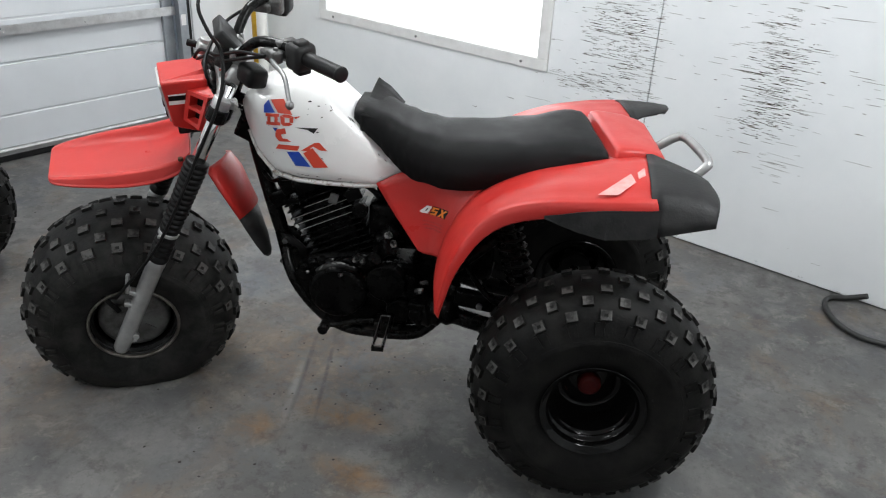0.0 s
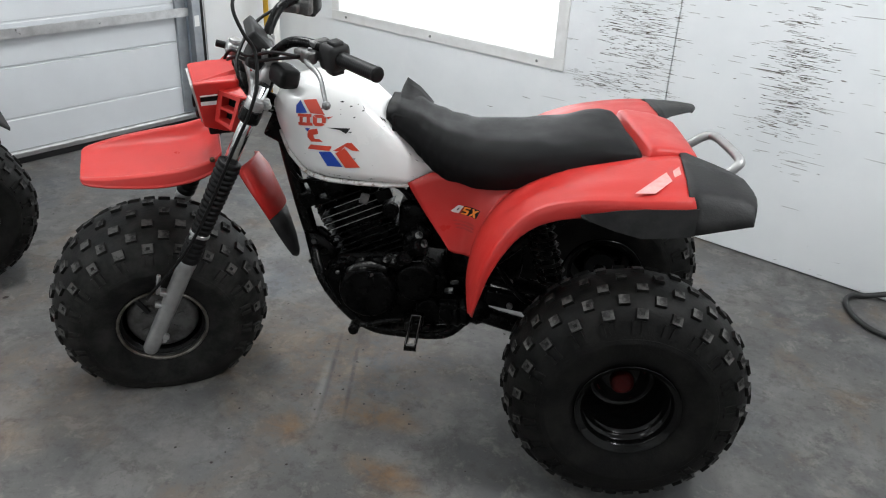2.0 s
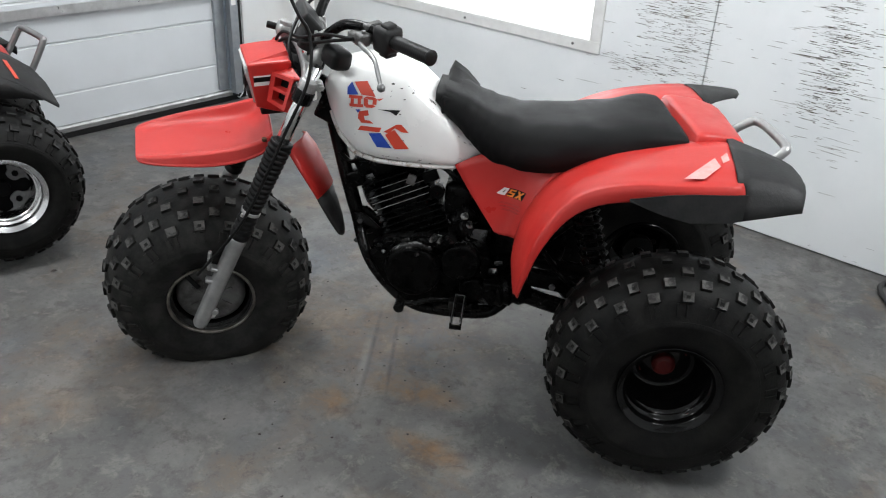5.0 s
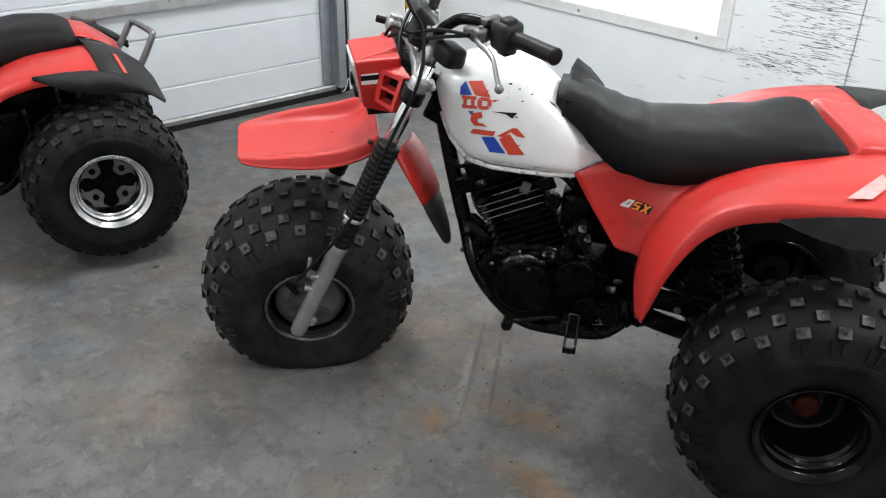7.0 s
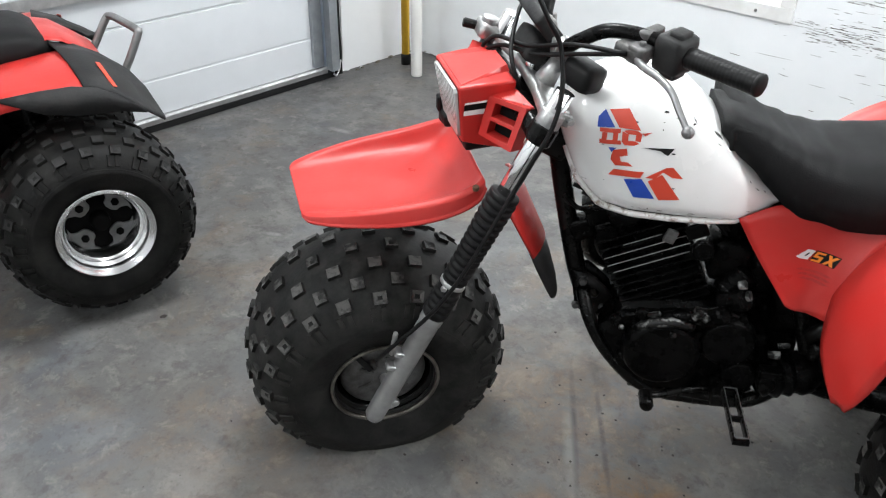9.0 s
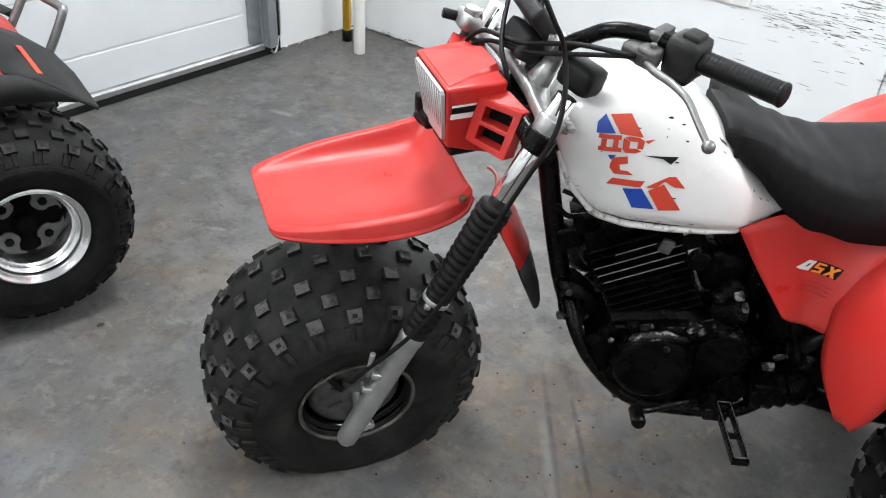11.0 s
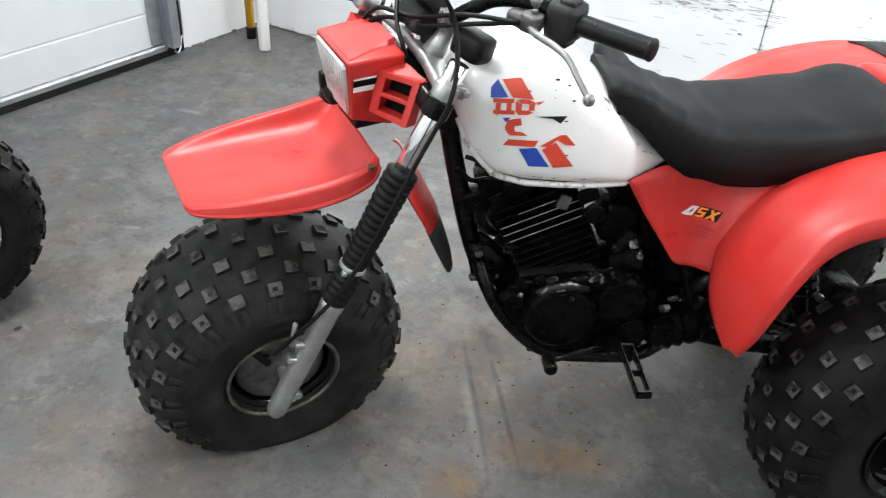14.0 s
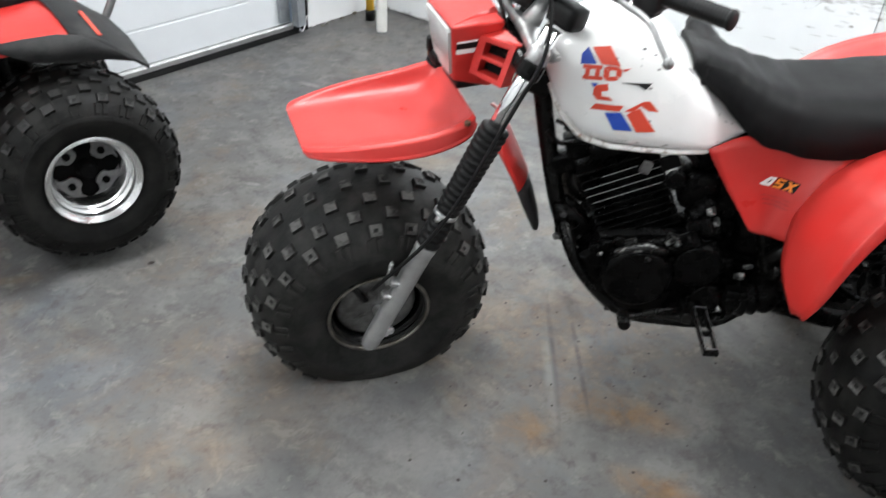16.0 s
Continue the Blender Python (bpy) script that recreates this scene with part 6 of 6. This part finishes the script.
# side panels
for s in (-1, 1):
    bm = bmesh.new()
    A = [(0.692, 0.722), (0.775, 0.762), (0.87, 0.745), (1.0, 0.77)]
    B = [(0.735, 0.655), (0.80, 0.66), (0.865, 0.66), (0.935, 0.70)]
    Cc = [(0.785, 0.585), (0.815, 0.575), (0.855, 0.58), (0.895, 0.62)]
    D = [(0.813, 0.546), (0.83, 0.540), (0.855, 0.540), (0.878, 0.550)]
    rows = []
    for r, y in ((A, 0.108), (B, 0.118), (Cc, 0.130), (D, 0.138)):
        rows.append([(x, s * (y + (0.0, 0.002, 0.008, 0.045)[k]), z) for k, (x, z) in enumerate(r)])
    fine = [smooth_line(c, 4) for c in zip(*[smooth_line(r, 5) for r in rows])]
    grid(bm, [list(c) for c in fine])
    tree = BVHTree.FromBMesh(bm)
    sp = part("side_panel", bm, RED, trike, "red plastic side panel")
    shell(sp, 0.004, 0)
    if s < 0:
        stroke_s = [[(0, 0.8), (1, 0.8), (1, 1), (0, 1)], [(0, 0.6), (0.35, 0.6), (0.35, 0.8), (0, 0.8)], [(0, 0.4), (1, 0.4), (1, 0.6), (0, 0.6)], [(0.65, 0.2), (1, 0.2), (1, 0.4), (0.65, 0.4)], [(0, 0), (1, 0), (1, 0.2), (0, 0.2)]]
        stroke_x = [[(0, 1), (0.32, 1), (0.66, 0.5), (0.34, 0.5)], [(1, 1), (0.68, 1), (0.34, 0.5), (0.66, 0.5)], [(0, 0), (0.32, 0), (0.66, 0.5), (0.34, 0.5)], [(1, 0), (0.68, 0), (0.34, 0.5), (0.66, 0.5)]]
        BADGE = [([[(0, 0.12), (0.45, 1), (1, 1), (0.92, 0), (0.35, 0)]], 0.815, 0.841, 0.652, 0.673, WDEC, 0.0040), ([[(0.52, 0.35), (0.62, 0.72), (0.74, 0.72), (0.66, 0.35)]], 0.815, 0.841, 0.652, 0.673, SEAL, 0.0046), ([[(0, 0), (1, 0), (1, 1), (0, 1)]], 0.843, 0.886, 0.650, 0.674, SEAL, 0.0032),
                 (stroke_s, 0.844, 0.861, 0.651, 0.672, ORANGE, 0.0042), (stroke_x, 0.865, 0.883, 0.651, 0.672, ORANGE, 0.0042)]
        for k in range(3):
            BADGE.append(([[(0, 0), (1, 0), (1, 1), (0, 1)]], 0.822 + 0.004 * k, 0.880 - 0.003 * k, 0.628 - 0.009 * k, 0.6325 - 0.009 * k, FADED, 0.0032))
        for strokes, x0, x1, z0, z1, mt, lift in BADGE:
            bm = bmesh.new()
            for g in strokes:
                bm.faces.new([bm.verts.new((lerp(x0, x1, u) + 0.010 * (v - 0.5), -0.4, lerp(z0, z1, v) - 0.10 * (lerp(x0, x1, u) - 0.85))) for u, v in g])
            bmesh.ops.subdivide_edges(bm, edges=bm.edges[:], cuts=2, use_grid_fill=True)
            for v in bm.verts:
                hit = tree.ray_cast(v.co, Vector((0, 1, 0)))[0]
                v.co.y = (hit.y if hit else -0.13) - lift
            part("faded_print" if mt is FADED else "badge", bm, mt, sp, "faded dark lines of print" if mt is FADED else "small orange and white badge")

# tail behind the seat
bm = bmesh.new()
R = []
for x, z, hw in ((1.21, 0.838, 0.172), (1.268, 0.852, 0.172), (1.276, 0.856, 0.171), (1.279, 0.876, 0.170), (1.283, 0.882, 0.169), (1.30, 0.885, 0.168), (1.35, 0.882, 0.160), (1.395, 0.872, 0.150), (1.412, 0.864, 0.146), (1.418, 0.856, 0.145), (1.420, 0.822, 0.145)):
    side = [(0, 0.0), (0.3, 0.001), (0.6, 0.0), (0.88, -0.001), (0.955, -0.003), (0.985, -0.009), (1.0, -0.020), (1.012, -0.055)]
    skew = 0.13 if x < 1.31 else 0.05
    R.append([(x + skew * hw * t, -hw * t, z + d) for t, d in side[:0:-1]] + [(x - skew * hw * t, hw * t, z + d) for t, d in side])
grid(bm, R)
shell(part("tail_cover", bm, RED, trike, "red plastic tail cover"), 0.004, 0)

bm = bmesh.new()
tube(bm, [(1.36, 0.10, 0.76), (1.44, 0.10, 0.805), (1.49, 0.10, 0.838), (1.515, 0.085, 0.847), (1.535, 0.0, 0.845), (1.545, -0.085, 0.84), (1.535, -0.102, 0.828), (1.50, -0.105, 0.80), (1.42, -0.105, 0.77)], 0.0125, 14, 7)
part("grab_bar", bm, SLIDER, trike, "bent bare steel grab bar")


# ---------------------------------------------------------------- the second three-wheeler, of which the rear shows
other = tagged(new("three_wheeler"), "red and black three-wheeled off-road bike with silver rims", "three-wheeler")
O2 = 77.0
GRIMY = material("grimy_knob_rubber", (0.020, 0.0195, 0.019), 0.65, spots=(0.008, 0.008, 0.008), spot_scale=30, spot_mix=0.9, spec=0.2)
LOBE = material("dull_rim_face", (0.20, 0.20, 0.20), 0.5, 0.6, spots=(0.10, 0.10, 0.10), spot_scale=30)
SILVER = material("polished_rim", (0.72, 0.72, 0.72), 0.22, 1.0, spots=(0.5, 0.5, 0.5), spot_scale=14, rough_var=0.08)
other.matrix_world = pose(0.955, -2.39, 0, 0, 0, O2) @ pose(0, 0.40, 0)
HZ = 0.303
for s in (-1, 1):
    w = rear_wheel(other, (-0.01, s * 0.345, HZ), s, SILVER, 0.289, 0.165, 0.125, GRIMY)
    # near-black drum and hub boss: the deep rim's shade put into the colour
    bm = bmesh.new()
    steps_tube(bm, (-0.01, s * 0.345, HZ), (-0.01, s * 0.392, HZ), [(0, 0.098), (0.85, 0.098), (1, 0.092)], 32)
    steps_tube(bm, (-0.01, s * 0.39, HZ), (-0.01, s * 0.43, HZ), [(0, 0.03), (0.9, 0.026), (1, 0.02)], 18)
    part("rim_shade_drum", bm, DARK, w, "near-black drum standing for the shade behind the rim's lugs")
    # four pressed lugs round a dark hub
    for k in range(4):
        a = k * math.tau / 4 + 0.75
        turn = Matrix.Translation((-0.01, s * 0.398, HZ)) @ Matrix.Rotation(-a, 4, 'Y')
        bm = bmesh.new()
        arc = [(0.0975 * math.cos(q * 0.12), 0.0975 * math.sin(q * 0.12)) for q in range(-6, 7)]
        plate(bm, arc + [(0.078, 0.040), (0.064, 0.026), (0.050, 0.022), (0.043, 0.010), (0.043, -0.010), (0.050, -0.022), (0.064, -0.026), (0.078, -0.040)], -0.004, 0.004)
        bmesh.ops.transform(bm, verts=bm.verts, matrix=turn)
        rounded(part("lug", bm, LOBE, w), 0.002, 2)
        bm = bmesh.new()
        cyl(bm, (0.070, s * 0.002, 0), (0.070, s * 0.012, 0), 0.012, 6)
        bmesh.ops.transform(bm, verts=bm.verts, matrix=turn)
        part("wheel_nut", bm, DARK, w, "dark wheel nut")


bm = bmesh.new()
cyl(bm, (0, -0.36, HZ), (0, 0.36, HZ), 0.02, 14)
cyl(bm, (0, -0.05, HZ), (0, 0.05, HZ), 0.09, 24)
part("rear_axle", bm, FRAME, other)
for s in (-1, 1):
    bm = bmesh.new()
    tube(bm, [(-0.45, s * 0.1, 0.36), (-0.2, s * 0.11, 0.30), (0, s * 0.11, 0.28)], 0.025, 12, 4)
    part("swing_arm", bm, FRAME, other)
    # mudguard: red arch, black rear with a tapering tip
    bm = bmesh.new()
    rows = [((-0.47, 0.16, 0.36), (-0.43, 0.36, 0.40)), ((-0.44, 0.15, 0.46), (-0.40, 0.38, 0.50)), ((-0.385, 0.15, 0.57), (-0.355, 0.395, 0.605)), ((-0.32, 0.15, 0.655), (-0.29, 0.40, 0.67)), ((-0.215, 0.15, 0.705), (-0.20, 0.40, 0.700)), ((-0.12, 0.15, 0.724), (-0.12, 0.40, 0.708)), ((0.0, 0.15, 0.735), (0.02, 0.40, 0.706)), ((0.03, 0.15, 0.735), (0.035, 0.40, 0.705))]
    fine = [smooth_line([r[c] for r in rows], 3) for c in (0, 1)]
    out = []
    for a, b in zip(*fine):
        row = []
        for k in range(9):
            t = k / 8
            p = a.lerp(b, t)
            row.append((p.x, s * p.y, p.z + 0.018 * math.sin(math.pi * t) ** 0.8))
        row.append((b.x, s * (b.y + 0.006), b.z - 0.012))
        row.append((b.x + 0.003, s * (b.y + 0.008), b.z - 0.03))
        out.append(row)
    grid(bm, out)
    g = part("rear_mudguard", bm, RED, other, "red plastic rear mudguard")
    shell(g, 0.004, 0)
    bm = bmesh.new()
    T = [[(0.0, 0.12, 0.756), (0.008, 0.20, 0.758), (0.02, 0.30, 0.744), (0.028, 0.395, 0.718), (0.03, 0.406, 0.704)],
         [(0.07, 0.12, 0.738), (0.08, 0.20, 0.738), (0.095, 0.30, 0.714), (0.105, 0.39, 0.684), (0.107, 0.406, 0.668)],
         [(0.13, 0.12, 0.702), (0.15, 0.20, 0.695), (0.165, 0.30, 0.660), (0.175, 0.39, 0.625), (0.175, 0.406, 0.612)],
         [(0.15, 0.13, 0.682), (0.19, 0.20, 0.665), (0.215, 0.28, 0.630), (0.229, 0.40, 0.577), (0.227, 0.406, 0.570)]]
    grid(bm, [[(x, s * y, z) for x, y, z in r] for r in T])
    e = part("rear_flap", bm, BLACK, g, "black plastic rear flap")
    shell(e, 0.005, 0)
    bm = bmesh.new()
    L = [[(-0.178, 0.405, 0.712), (-0.178, 0.410, 0.703)], [(-0.08, 0.406, 0.716), (-0.08, 0.414, 0.652)], [(0.0, 0.407, 0.714), (0.0, 0.415, 0.634)], [(0.06, 0.407, 0.70), (0.06, 0.414, 0.628)], [(0.114, 0.407, 0.668), (0.114, 0.412, 0.622)], [(0.18, 0.407, 0.612), (0.18, 0.409, 0.603)]]
    grid(bm, [[(x, s * y, z) for x, y, z in r] for r in L])
    shell(part("side_flap", bm, BLACK, g, "black plastic side flap"), 0.005, 0)
    # worn red stripe
    bm = bmesh.new()
    box(bm, (0.1065, s * 0.330, 0.7045), (0.013, 0.115, 0.002), Matrix.Rotation(s * -0.30, 3, 'X') @ Matrix.Rotation(0.45, 3, 'Y') @ Matrix.Rotation(s * -0.15, 3, 'Z'))
    part("worn_mark", bm, ORED, e, "worn red stripe")
bm = bmesh.new()
S = [(-0.75, 0.80, 0.62, 0.13), (-0.45, 0.782, 0.630, 0.155), (-0.30, 0.797, 0.668, 0.165), (-0.18, 0.815, 0.693, 0.165), (-0.06, 0.805, 0.716, 0.16), (-0.015, 0.785, 0.728, 0.148), (0.005, 0.765, 0.735, 0.13)]
xs = [q[0] for q in S]
loft(bm, [seat_ring(x, *[curve_at(xs, [q[i] for q in S], x) for i in (1, 2, 3)]) for x in [lerp(xs[0], xs[-1], k / 24) for k in range(25)]])
part("seat", bm, VINYL, other, "creased black vinyl seat", 60)
bm = bmesh.new()
grid(bm, [[(x, hw * k / 6, z - 0.01 * abs(k / 6) ** 4) for k in range(-6, 7)] for x, z, hw in ((-0.05, 0.76, 0.13), (0.0, 0.776, 0.13), (0.04, 0.765, 0.13), (0.10, 0.722, 0.125), (0.14, 0.69, 0.12))])
shell(part("tail_cover", bm, RED, other, "red plastic tail cover"), 0.004, 0)
bm = bmesh.new()
tube(bm, [(0.07, 0.09, 0.56), (0.146, 0.09, 0.645), (0.205, 0.09, 0.735), (0.222, 0.075, 0.752), (0.24, 0.0, 0.752), (0.262, -0.075, 0.742), (0.26, -0.09, 0.728), (0.203, -0.09, 0.625), (0.13, -0.09, 0.53)], 0.0125, 12, 6)
part("grab_bar", bm, DULL, other, "bent steel grab bar")
bm = bmesh.new()
box(bm, (-0.25, 0, 0.58), (0.45, 0.22, 0.16), None, 0.03)
tube(bm, [(-0.7, 0, 0.66), (-0.3, 0, 0.66), (0.1, 0, 0.69)], 0.03, 12)
part("rear_frame", bm, FRAME, other)
bm = bmesh.new()
box(bm, (-0.42, 0, 0.40), (0.42, 0.30, 0.30), None, 0.05)
box(bm, (-0.22, 0, 0.50), (0.26, 0.24, 0.22), None, 0.04)
part("engine", bm, ENGINE, other, "black engine in shadow")
bm = bmesh.new()
tube(bm, [(-0.9, -0.20, 0.26), (-0.6, -0.21, 0.24), (-0.35, -0.20, 0.26), (-0.25, -0.16, 0.36)], 0.018, 10, 5)
part("foot_rail", bm, FRAME, other)
